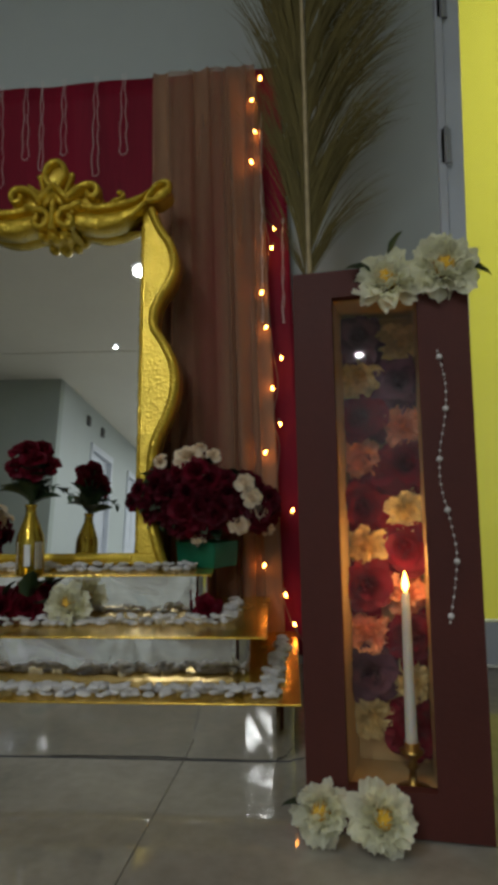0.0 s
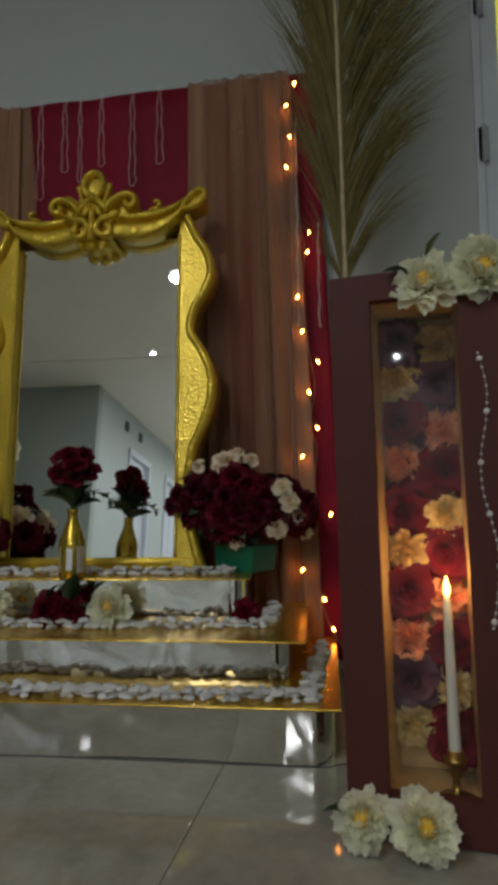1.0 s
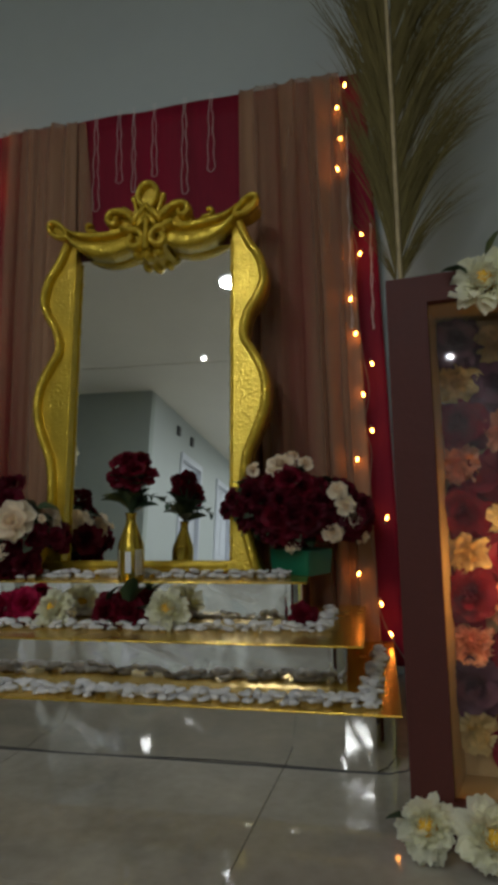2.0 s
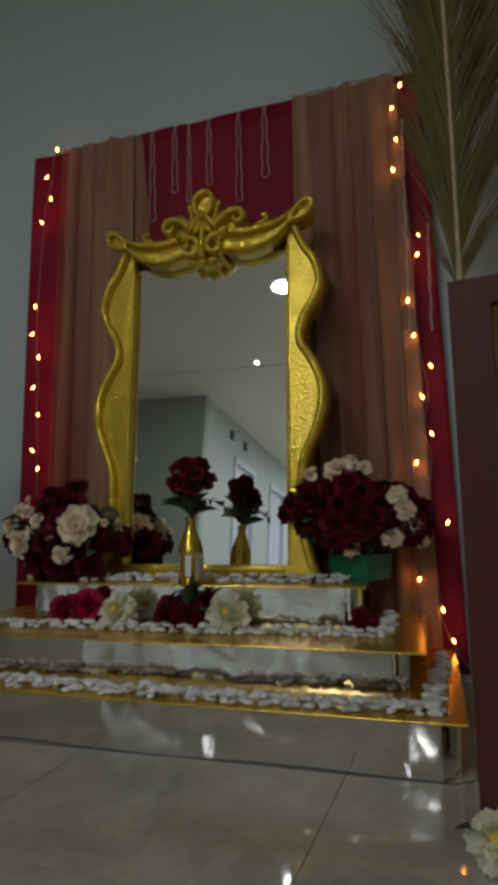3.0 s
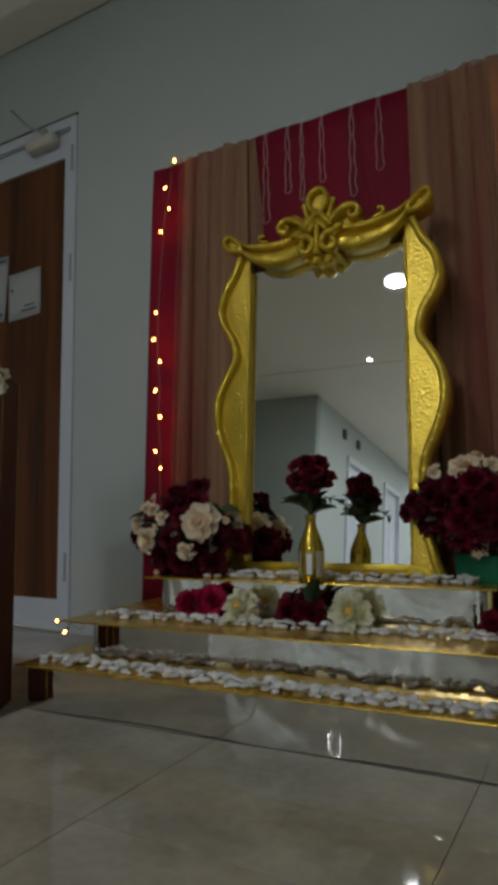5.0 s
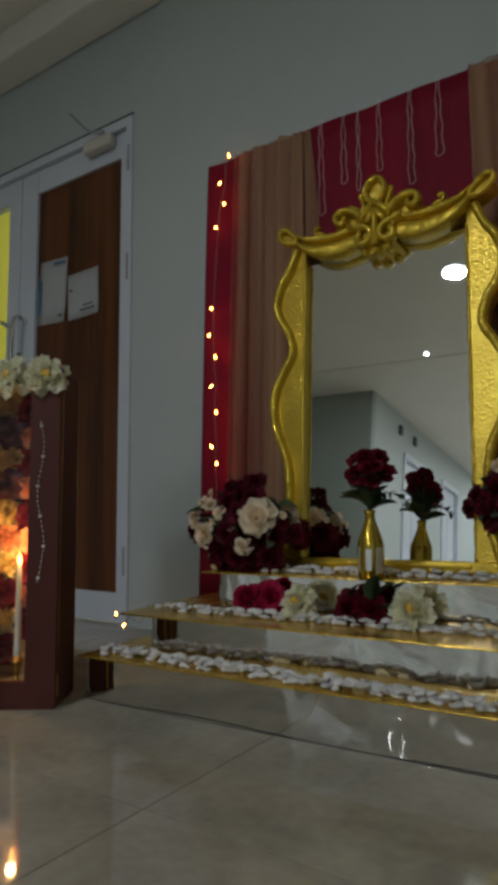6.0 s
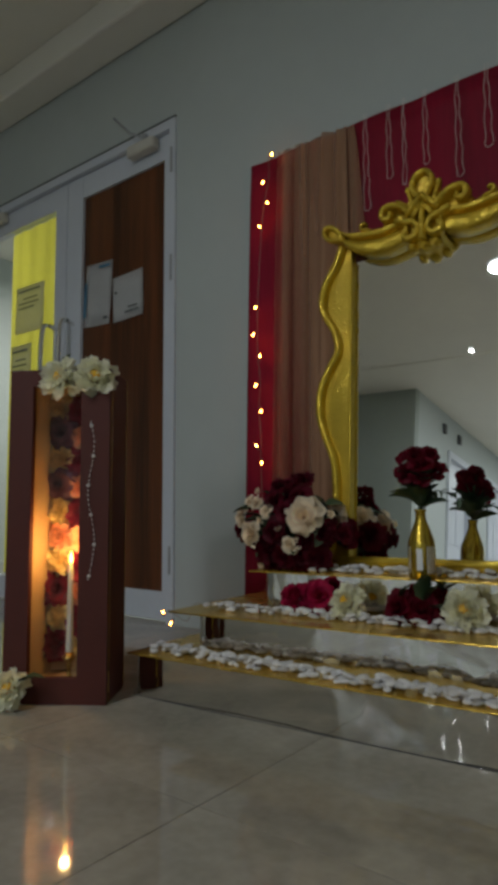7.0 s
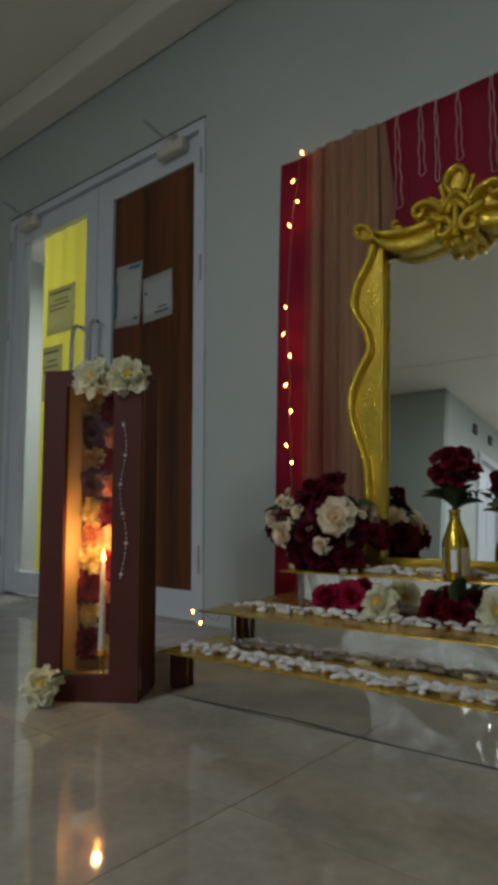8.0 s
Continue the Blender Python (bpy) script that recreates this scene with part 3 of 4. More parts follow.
part("shade_line", tube(bmesh.new(), spline([(-0.05, 0.10, 0.0011), (-0.012, 0.02, 0.0011), (0.05, 0.0, 0.0011), (0.4, -0.002, 0.0011), (0.8, 0.001, 0.0011), (1.18, -0.001, 0.0011), (1.238, 0.010, 0.0011), (1.262, 0.04, 0.0011), (1.266, 0.2, 0.0011)], 8), 0.0010, 6), DARK, cable, smooth=True)


def front_y(x, x0, yl, turn):
    return yl + (x - x0) * math.tan(radians(turn))

# ---------- mirror ----------
mirror = thing("standing_mirror", pose(-0.497, 1.515, 0.292, -5.0, -0.6, 1.0), "tall mirror in a wavy carved gold frame, leaning back", "mirror")
G0, G1, GW = 0.03, 0.90, 0.238
part("glass", boxm(-GW - 0.01, GW + 0.01, 0.0, 0.006, G0 - 0.01, G1), MIRROR, mirror, "clean mirror glass")
part("backboard", boxm(-GW - 0.02, GW + 0.02, 0.008, 0.02, 0.005, 0.93), MAROON, mirror)
SIDE = [(0.308, 0.0), (0.292, 0.05), (0.277, 0.12), (0.271, 0.21), (0.281, 0.30), (0.310, 0.37), (0.330, 0.44), (0.326, 0.51), (0.299, 0.57), (0.272, 0.62), (0.283, 0.68), (0.313, 0.73), (0.328, 0.78), (0.315, 0.84), (0.284, 0.89), (0.262, 0.945)]
curve = [(p.x, p.y) for p in spline([(x, z, 0) for x, z in SIDE], 5)]


def rim_bm(line, s):
    """A standing edge with a rounded brow: narrow in front, flaring to the back."""
    bm = bmesh.new()
    rows = []
    for i, (x, z) in enumerate(line):
        a, b = line[max(0, i - 1)], line[min(len(line) - 1, i + 1)]
        d = Vector((b[0] - a[0], b[1] - a[1])).normalized()
        n = Vector((d.y, -d.x))
        row = []
        for off, y in ((0.012, 0.02), (0.012, -0.028), (0.010, -0.038), (0.004, -0.044), (-0.004, -0.044), (-0.010, -0.038), (-0.0115, -0.030), (-0.0115, 0.016)):
            row.append(bm.verts.new((s * (x + n.x * off), y, z + n.y * off)))
        rows.append(row)
    k = len(rows[0])
    for a, b in zip(rows, rows[1:]):
        for i in range(k):
            bm.faces.new((a[i], a[(i + 1) % k], b[(i + 1) % k], b[i]))
    bm.faces.new(rows[0][::-1])
    bm.faces.new(rows[-1])
    return bm


for s in (-1, 1):
    inner = [(s * GW, z) for x, z in curve]
    outer = [(s * x, z) for x, z in curve]
    part("side_panel", strip_band(bmesh.new(), inner, outer, -0.020, 0.018), GOLD, mirror, "hammered gold side panel", smooth=False)
    part("side_rim", rim_bm(curve, s), GOLDRIM, mirror, "rounded gold rim", smooth=True)
    # knobbly bead along the glass
    bm = bmesh.new()
    rnd = random.Random(40 + s)
    tube(bm, [(s * (GW - 0.001) + rnd.uniform(-0.0008, 0.0008), -0.0205, G0 + (G1 - G0) * i / 90) for i in range(91)], [0.0042 + rnd.uniform(-0.001, 0.001) for _ in range(91)], 8)
    part("inner_bead", bm, GOLDRIM, mirror, "knobbly gold edge bead", smooth=True)
bm = box(bmesh.new(), -0.308, 0.308, -0.03, 0.02, 0.0, G0, 0.006)
box(bm, -0.23, 0.23, -0.038, -0.028, 0.012, G0 - 0.006, 0.004)
part("bottom_rail", bm, GOLD, mirror, "hammered gold bottom rail")


def spiral(cx, cz, r0, r1, a0, a1, n=26):
    return [(cx + (r0 + (r1 - r0) * i / n) * math.cos(a0 + (a1 - a0) * i / n), cz + (r0 + (r1 - r0) * i / n) * math.sin(a0 + (a1 - a0) * i / n)) for i in range(n + 1)]


def flow(pts, n=6):
    return [(p.x, p.y) for p in spline([(x, z, 0) for x, z in pts], n)]


def rod(pts, r, y, taper=None, flat=1.5):
    bm = bmesh.new()
    n = len(pts)
    rad = [r * (1 if taper is None else taper[0] + (taper[1] - taper[0]) * i / (n - 1)) for i in range(n)]
    return tube(bm, [(x, y, z) for x, z in pts], rad, 10, flat=flat)


def pillow(top, low, back, front):
    """A carved band between two lines: square behind, softly rounded in front."""
    bm = bmesh.new()
    rows = []
    for (x0, z0), (x1, z1) in zip(top, low):
        row = []
        for k, y in ((0, back), (0.0, front + 0.010), (0.10, front + 0.003), (0.35, front), (0.65, front), (0.90, front + 0.003), (1.0, front + 0.010), (1.0, back)):
            row.append(bm.verts.new((x0 + (x1 - x0) * k, y, z0 + (z1 - z0) * k)))
        rows.append(row)
    for a, b in zip(rows, rows[1:]):
        for i in range(8):
            bm.faces.new((a[i], a[(i + 1) % 8], b[(i + 1) % 8], b[i]))
    bm.faces.new(rows[0][::-1])
    bm.faces.new(rows[-1])
    return bm


FRONT = -0.062
for s in (-1, 1):
    top = flow([(0.040, 0.946), (0.062, 0.962), (0.115, 0.957), (0.172, 0.961), (0.225, 0.970), (0.262, 0.986)])
    groove = flow([(0.052, 0.925), (0.070, 0.941), (0.118, 0.934), (0.172, 0.937), (0.225, 0.950), (0.260, 0.978)])
    low = flow([(0.060, 0.898), (0.080, 0.893), (0.120, 0.886), (0.172, 0.893), (0.222, 0.918), (0.256, 0.955)])
    part("crest_arm", pillow([(s * x, z) for x, z in top], [(s * x, z + 0.0046) for x, z in groove], 0.02, FRONT), GOLDRIM, mirror, "swept gold crest arm", smooth=True)
    part("crest_arm", pillow([(s * x, z - 0.0046) for x, z in groove], [(s * x, z) for x, z in low], 0.018, FRONT + 0.003), GOLDRIM, mirror, "swept gold crest arm", smooth=True)
    part("crest_arm_core", strip_band(bmesh.new(), [(s * x, z - 0.004) for x, z in top], [(s * x, z + 0.004) for x, z in low], FRONT + 0.026, 0.016), GOLD, mirror)
    ear = [(s * x, z) for x, z in [(p.x, p.y) for p in spline([(0.254, 0.962, 0), (0.268, 0.988, 0), (0.294, 1.010, 0), (0.313, 1.005, 0), (0.309, 0.982, 0), (0.284, 0.963, 0)], 6, True)]]
    bm = bmesh.new()
    tube(bm, [(x, FRONT + 0.016, z) for x, z in ear], 0.0085, 10, closed=True, flat=1.7)
    part("ear_loop", bm, GOLDRIM, mirror, smooth=True)
    part("ear_back", slab(bmesh.new(), ear[::s], FRONT + 0.022, 0.02), GOLD, mirror)
    part("bud", rod([(s * x, z) for x, z in [(0.158, 0.958), (0.170, 0.966)] + spiral(0.180, 0.980, 0.014, 0.005, -1.9, 2.6, 14)], 0.0058, FRONT + 0.014, flat=2.2), GOLDRIM, mirror, smooth=True)
    # leaves between the loop and the volute
    tuft = [(0.030, 0.996), (0.036, 1.016), (0.041, 1.034), (0.045, 1.046)]
    part("crest_leaf", rod([(s * x, z) for x, z in flow(tuft, 4)], 0.0082, FRONT + 0.016, (1.0, 0.8), 2.0), GOLDRIM, mirror, smooth=True)
    bm = bmesh.new()
    bmesh.ops.create_uvsphere(bm, u_segments=12, v_segments=8, radius=0.0095, matrix=Matrix.Translation((s * 0.044, FRONT + 0.010, 1.047)))
    part("leaf_tip", bm, GOLDRIM, mirror, smooth=True)
    spike = [(0.042, 0.990), (0.058, 1.010), (0.072, 1.024), (0.084, 1.032)]
    part("crest_leaf", rod([(s * x, z) for x, z in flow(spike, 4)], 0.0090, FRONT + 0.018, (1.0, 0.25), 2.0), GOLDRIM, mirror, smooth=True)
    vol = flow([(0.040, 0.975), (0.060, 0.997), (0.084, 1.010)], 5) + spiral(0.103, 0.988, 0.024, 0.007, 1.9, -3.6, 24)
    part("volute", rod([(s * x, z) for x, z in vol], 0.0104, FRONT + 0.012, (1.1, 0.85), 2.4), GOLDRIM, mirror, smooth=True)
    part("volute_back", slab(bmesh.new(), [(s * x, z) for x, z in ((0.03, 0.95), (0.125, 0.955), (0.128, 0.985), (0.105, 1.008), (0.062, 1.012), (0.040, 1.030), (0.026, 1.0))][::s], FRONT + 0.026, 0.016), GOLD, mirror)
    scroll = [(0.078, 0.958), (0.058, 0.955)] + spiral(0.040, 0.915, 0.034, 0.007, 1.25, 7.6, 34)
    part("lower_scroll", rod([(s * x, z) for x, z in scroll], 0.0118, FRONT + 0.008, (0.9, 0.9), 1.9), GOLDRIM, mirror, smooth=True)
    part("chevron", rod([(s * 0.044, 0.966), (s * 0.024, 0.990), (0.0, 1.016)], 0.0106, FRONT + 0.002), GOLDRIM, mirror, smooth=True)
    part("chevron", rod([(s * 0.027, 0.955), (s * 0.014, 0.973), (0.0, 0.991)], 0.0088, FRONT + 0.002), GOLDRIM, mirror, smooth=True)
loop = [(p.x, p.y) for p in spline([(0.0, 1.008, 0), (0.022, 1.030, 0), (0.028, 1.056, 0), (0.017, 1.078, 0), (0.0, 1.085, 0), (-0.017, 1.078, 0), (-0.028, 1.056, 0), (-0.022, 1.030, 0)], 5, True)]
bm = bmesh.new()
tube(bm, [(x, FRONT + 0.004, z) for x, z in loop], 0.0092, 10, closed=True, flat=1.7)
part("crest_loop", bm, GOLDRIM, mirror, smooth=True)
part("loop_back", slab(bmesh.new(), [(x, z) for x, z in loop][::-1], FRONT + 0.012, 0.016), GOLD, mirror)
part("crest_back", slab(bmesh.new(), [(0.0, 0.868), (0.030, 0.874), (0.052, 0.892), (0.058, 0.945), (0.06, 0.975), (0.03, 1.005), (0.0, 1.02), (-0.03, 1.005), (-0.06, 0.975), (-0.058, 0.945), (-0.052, 0.892), (-0.030, 0.874)][::-1], FRONT + 0.020, 0.018), GOLDRIM, mirror)
part("tongue", rod(flow([(0, 0.975), (0, 0.950), (0, 0.925), (0, 0.900), (0, 0.882)], 3), 0.0125, FRONT + 0.002, (0.7, 1.0)), GOLDRIM, mirror, smooth=True)
bm = bmesh.new()
for x, z, r in ((0, 0.872, 0.016), (-0.034, 0.876, 0.013), (0.034, 0.876, 0.013)):
    bmesh.ops.create_uvsphere(bm, u_segments=14, v_segments=8, radius=r, matrix=Matrix.Translation((x, FRONT + 0.026, z)) @ Matrix.Diagonal((1, 1.9, 0.9, 1)))
part("drop", bm, GOLDRIM, mirror, smooth=True)


# ---------- flowers ----------
def petal_mesh(style, u, seed, material):
    """One petal of a bloom of radius 1, rooted at the bloom's heart and pointing along x. u: 0 innermost, 1 outermost."""
    rnd = random.Random(seed)
    if style == "rose":
        rb, elev, ln, wd, curl, ruffle, nu = 0.34 * u, 98 - 66 * u, 0.62 + 0.30 * u, 0.30 + 0.36 * u, 15 + 85 * u, 0.03, 5
    elif style == "peony":
        rb, elev, ln, wd, curl, ruffle, nu = 0.04 + 0.42 * u, 100 - 70 * u, 0.42 + 0.14 * u, 0.17 + 0.13 * u, 10 + 48 * u, 0.13, 8
    else:
        rb, elev, ln, wd, curl, ruffle, nu = 0.19 + 0.30 * u, 100 - 66 * u, 0.36 + 0.17 * u, 0.16 + 0.12 * u, 8 + 45 * u, 0.14, 8
    nv = 3 if style != "rose" else 4
    verts, faces = [], []
    r, z, e = rb, (-0.12 * u if style == "rose" else 0.06 - 0.24 * u * u), radians(elev)
    ph = rnd.uniform(0, 6.28)
    for j in range(nv + 1):
        t = j / nv
        w = wd * min(1.0, 0.34 + 1.25 * t) * (1.0 if t < 0.99 else 0.82)
        for i in range(nu + 1):
            s = 2 * i / nu - 1
            lift = 0.38 * s * s * wd
            back = 0.24 * ln * abs(s) ** 3 * t * t
            wav = ruffle * ln * (0.3 + 0.9 * t) * math.sin(ph + 3.4 * s + 2 * t) + 0.5 * ruffle * ln * t * math.sin(2 * ph + 6.5 * s)
            notch = ruffle * ln * 0.5 * (j == nv) * math.sin(ph + 6 * s)
            rr = r - math.sin(e) * (lift + wav) - math.cos(e) * (back - notch)
            zz = z + math.cos(e) * (lift + wav) - math.sin(e) * (back - notch)
            verts.append((rr, w * s, zz))
        e = radians(elev - curl * (j + 0.5) / nv)
        r += math.cos(e) * ln / nv
        z += math.sin(e) * ln / nv
    for j in range(nv):
        for i in range(nu):
            a = j * (nu + 1) + i
            faces.append((a, a + 1, a + nu + 2, a + nu + 1))
    me = bpy.data.meshes.new("petal")
    me.from_pydata(verts, [], faces)
    me.materials.append(material)
    me.shade_smooth()
    return me


def heart_mesh(material):
    bm = bmesh.new()
    bmesh.ops.create_icosphere(bm, subdivisions=2, radius=0.22)
    for v in bm.verts:
        v.co *= 1 + 0.25 * noise.noise(v.co * 9)
        v.co.z = v.co.z * 1.2 + 0.02
    me = bpy.data.meshes.new("heart")
    bm.to_mesh(me)
    bm.free()
    me.materials.append(material)
    me.shade_smooth()
    return me


def stamen_mesh(radius):
    bm = bmesh.new()
    bmesh.ops.create_icosphere(bm, subdivisions=4, radius=radius)
    for v in bm.verts:
        d = v.co.normalized()
        v.co *= 1.0 + 0.55 * max(0.0, noise.noise(d * 9.0)) + 0.15 * noise.noise(d * 3.0)
        v.co.z = v.co.z * 1.1 + radius * 0.6
    me = bpy.data.meshes.new("stamen")
    bm.to_mesh(me)
    bm.free()
    me.materials.append(POLLEN)
    me.shade_smooth()
    return me


def leaf_mesh(length, width, seed, material):
    rnd = random.Random(seed)
    verts, faces = [], []
    for j in range(7):
        t = j / 6
        w = width * math.sin(math.pi * min(1, 0.06 + 0.94 * t)) ** 0.75 * (1 + 0.15 * (j % 2))
        z = -0.35 * length * t * t + rnd.uniform(-0.01, 0.01) * length
        for s in (-1, 0, 1):
            verts.append((length * t, s * w, z + abs(s) * w * 0.45))
    for j in range(6):
        for k in (0, 1):
            a = 3 * j + k
            faces.append((a, a + 1, a + 4, a + 3))
    me = bpy.data.meshes.new("leaf")
    me.from_pydata(verts, [], faces)
    me.materials.append(material)
    me.shade_smooth()
    return me


MESH = {}


LEVELS = 6


def petal(style, material, level, variant):
    key = (style, material.name, level, variant % 2)
    if key not in MESH:
        MESH[key] = petal_mesh(style, (level + 0.5) / LEVELS, 31 * level + variant % 2 * 7 + 3, material)
    return MESH[key]


def heart(material):
    key = ("heart", material.name)
    if key not in MESH:
        MESH[key] = heart_mesh(material)
    return MESH[key]


def leaf(material, variant=0):
    key = ("leaf", material.name, variant % 3)
    if key not in MESH:
        MESH[key] = leaf_mesh(1.0, 0.30, 5 + variant % 3, material)
    return MESH[key]


MESH["stamen"] = stamen_mesh(0.235)


def put_bloom(parent, name, style, material, place, aim, radius, variant=0, spin=0.0, label="", stamens=False):
    """A bloom facing along aim, in its parent's axes: a heart with its petals in a golden-angle spiral."""
    rnd = random.Random(variant * 17 + int(spin * 10) + 1)
    small = radius < 0.034
    count = {"rose": 15 if small else 21, "peony": 22 if small else 56, "open": 26 if small else 96}[style]
    ob = part(name, MESH["stamen"] if stamens else heart(material), None, parent, "yellow stamens" if stamens else label)
    q = Vector(aim).to_track_quat("Z", "Y").to_matrix().to_4x4()
    ob.matrix_local = Matrix.Translation(place) @ q @ pose(0, 0, 0, 0, 0, spin) @ Matrix.Diagonal((radius, radius, radius, 1))
    for i in range(count):
        u = (i + 0.5) / count
        p = part("petal", petal(style, material, int(u * LEVELS), rnd.randrange(2)), None, ob)
        k = rnd.uniform(0.9, 1.1) if style == "rose" else rnd.uniform(0.74, 1.1)
        wild = 7 if style == "rose" else 19
        p.matrix_local = pose(0, 0, 0, rnd.uniform(-wild, wild), rnd.uniform(-wild, wild), math.degrees(i * 2.39996) + rnd.uniform(-14, 14)) @ Matrix.Diagonal((k, k, k, 1))
    return ob


def put_leaf(parent, place, aim, length, variant=0, material=None, roll=0.0):
    ob = part("leaf", leaf(material or LEAF, variant), None, parent)
    q = Vector(aim).to_track_quat("X", "Z").to_matrix().to_4x4()
    ob.matrix_local = Matrix.Translation(place) @ q @ pose(0, 0, 0, roll, 0, 0) @ Matrix.Diagonal((length, length, length, 1))
    return ob


def lone_flower(name, place, aim, radius, style, material, label, leaves=(), variant=0, stamens=False, group="", spin=0.0):
    t = thing(name, pose(*place), label, "flower", group)
    put_bloom(t, "heart", style, material, (0, 0, 0), aim, radius, variant, spin, stamens=stamens)
    for i, (d, ln) in enumerate(leaves):
        v = Vector(d).normalized()
        put_leaf(t, v * radius * 0.55, d, ln, i)
    return t


# ---------- lanterns ----------
bm = bmesh.new()
bmesh.ops.create_icosphere(bm, subdivisions=1, radius=0.0027)
BEAD = bpy.data.meshes.new("bead")
bm.to_mesh(BEAD)
bm.free()
BEAD.materials.append(PEARL)
BEAD.shade_smooth()


LW, LD, LH = 0.25, 0.155, 0.797
COLS_ONE = (["p", "a", "d", "k", "r", "a", "r", "k", "p", "c"], ["a", "p", "k", "r", "c", "r", "k", "r", "c", "d"])
COLS_TWO = (["a", "p", "a", "p", "c", "k", "c", "d", "c", "d"], ["d", "k", "r", "k", "r", "k", "r", "k", "d", "c"])
KIND = {"p": ("rose", PURPLE, "rose"), "a": ("peony", AMBER, "peony"), "d": ("rose", CRIMSON, "rose"), "k": ("peony", PEACH, "peony"), "r": ("rose", CRIMSON, "rose"), "c": ("peony", BUTTER, "peony")}


def lantern(m, label, seed, watts, cols):
    t = thing("lantern", m, label, "lantern", "tall flower lanterns")
    fl, fr, ft, fb = 0.058, 0.071, 0.040, 0.060
    part("side_panel", boxm(0, 0.012, 0.0203, LD, 0, LH, bevel=0.0015), MAROON, t)
    part("side_panel", boxm(LW - 0.012, LW, 0.0203, LD, 0, LH, bevel=0.0015), MAROON, t)
    part("back_panel", boxm(0.0125, LW - 0.0125, LD - 0.010, LD, 0.001, LH - 0.001), MAROON, t)
    part("top_panel", boxm(0.0125, LW - 0.0125, 0.0203, LD - 0.0105, LH - 0.014, LH), MAROON, t)
    part("floor_panel", boxm(0.0125, LW - 0.0125, 0.0203, LD - 0.0105, 0.03, 0.045), LINING, t, "gold paper floor")
    for a in ((0, fl, 0, 0.020, 0, LH), (LW - fr, LW, 0, 0.020, 0, LH)):
        part("stile", boxm(*a), MAROON, t)
    part("rail", boxm(fl, LW - fr, 0, 0.020, 0, fb), MAROON, t)
    part("rail", boxm(fl, LW - fr, 0, 0.020, LH - ft, LH), MAROON, t)
    # inner lining of the opening
    for x0, x1 in ((fl - 0.003, fl + 0.008), (LW - fr + 0.003, LW - fr - 0.004)):
        bm = bmesh.new()
        s = 1 if x1 < x0 else -1
        rows = [[bm.verts.new((x, y, z)) for x, y in ((x0, 0.0205), (x1, LD - 0.015), (x1 + 0.003 * s, LD - 0.015), (x0 + 0.003 * s, 0.0205))] for z in (0.046, LH - 0.0145)]
        for k in range(4):
            bm.faces.new((rows[0][k], rows[0][(k + 1) % 4], rows[1][(k + 1) % 4], rows[1][k]))
        bm.faces.new(rows[0][::-1])
        bm.faces.new(rows[1])
        part("lining", bm, LINING, t, "gold paper lining")
    part("lining", boxm(fl - 0.001, LW - fr + 0.001, LD - 0.0145, LD - 0.0105, 0.046, LH - 0.0145), LINING, t, "gold paper back lining")
    part("lining", boxm(fl + 0.001, LW - fr - 0.001, 0.0205, LD - 0.0148, LH - ft - 0.001, LH - ft + 0.002), LINING, t, "gold paper top lining")
    # gold strips stand in for candlelight leaking along the lining's edge
    for y0 in (0.0170, LD - 0.0030):
        part("edge_strip", boxm(LW + 0.0002, LW + 0.0012, y0, y0 + 0.003, 0.004, LH - 0.004), GOLDFILM, t, "thin gold strip for light leaking at the lining's edge")
    film = part("window", boxm(fl + 0.0005, LW - fr - 0.0005, 0.017, 0.0178, fb + 0.0005, LH - ft - 0.0005), FILM, t, "clear plastic window")
    film.visible_shadow = False
    rnd = random.Random(seed)
    for col, x in ((cols[0], fl + 0.031), (cols[1], LW - fr - 0.027)):
        for i, k in enumerate(col):
            style, material, name = KIND[k]
            z = 0.712 - i * 0.0665 + (0.006 if col is cols[0] else -0.004) + rnd.uniform(-0.004, 0.004)
            aim = Vector((rnd.uniform(-0.25, 0.25), -1, rnd.uniform(-0.2, 0.2)))
            put_bloom(t, name, style, material, (x + rnd.uniform(-0.003, 0.003), LD - 0.042, z), aim, rnd.uniform(0.041, 0.045), i + seed, rnd.uniform(0, 360))
    # candle in a brass holder
    cx, cy = 0.147, 0.040
    holder = part("candle_holder", lathe(bmesh.new(), [(0.026, 0.045), (0.026, 0.049), (0.006, 0.055), (0.005, 0.075), (0.010, 0.080), (0.005, 0.086), (0.016, 0.098), (0.017, 0.102), (0.011, 0.103), (0.011, 0.112)], 20), BRASS, t, "small brass candle holder", smooth=True)
    holder.location = (cx, cy, 0)
    candle = part("candle", lathe(bmesh.new(), [(0.0086, 0.104), (0.0086, 0.12), (0.0066, 0.27), (0.0058, 0.318), (0.0042, 0.322)], 20), WAX, t, "ivory taper candle", smooth=True)
    candle.location = (cx, cy, 0)
    wick = part("wick", tube(bmesh.new(), [(0, 0, 0.320), (0, 0, 0.329)], 0.001, 5), DARK, candle)
    flame = part("flame", lathe(bmesh.new(), [(0.0012, 0.323), (0.0042, 0.328), (0.0050, 0.333), (0.0041, 0.340), (0.0020, 0.347), (0.0005, 0.353)], 14), FLAME, candle, "candle flame", smooth=True)
    # pearl strand down the front stile
    strand = part("pearl_strand", tube(bmesh.new(), spline([(LW - 0.045 + 0.008 * math.sin(j * 1.3) + 0.0008 * j, -0.003, 0.665 - j * 0.047) for j in range(9)], 6), 0.0003, 5), PEARL, t, "pearl bead strand")
    line = spline([(LW - 0.045 + 0.008 * math.sin(j * 1.3) + 0.0008 * j, -0.004, 0.665 - j * 0.047) for j in range(9)], 4)
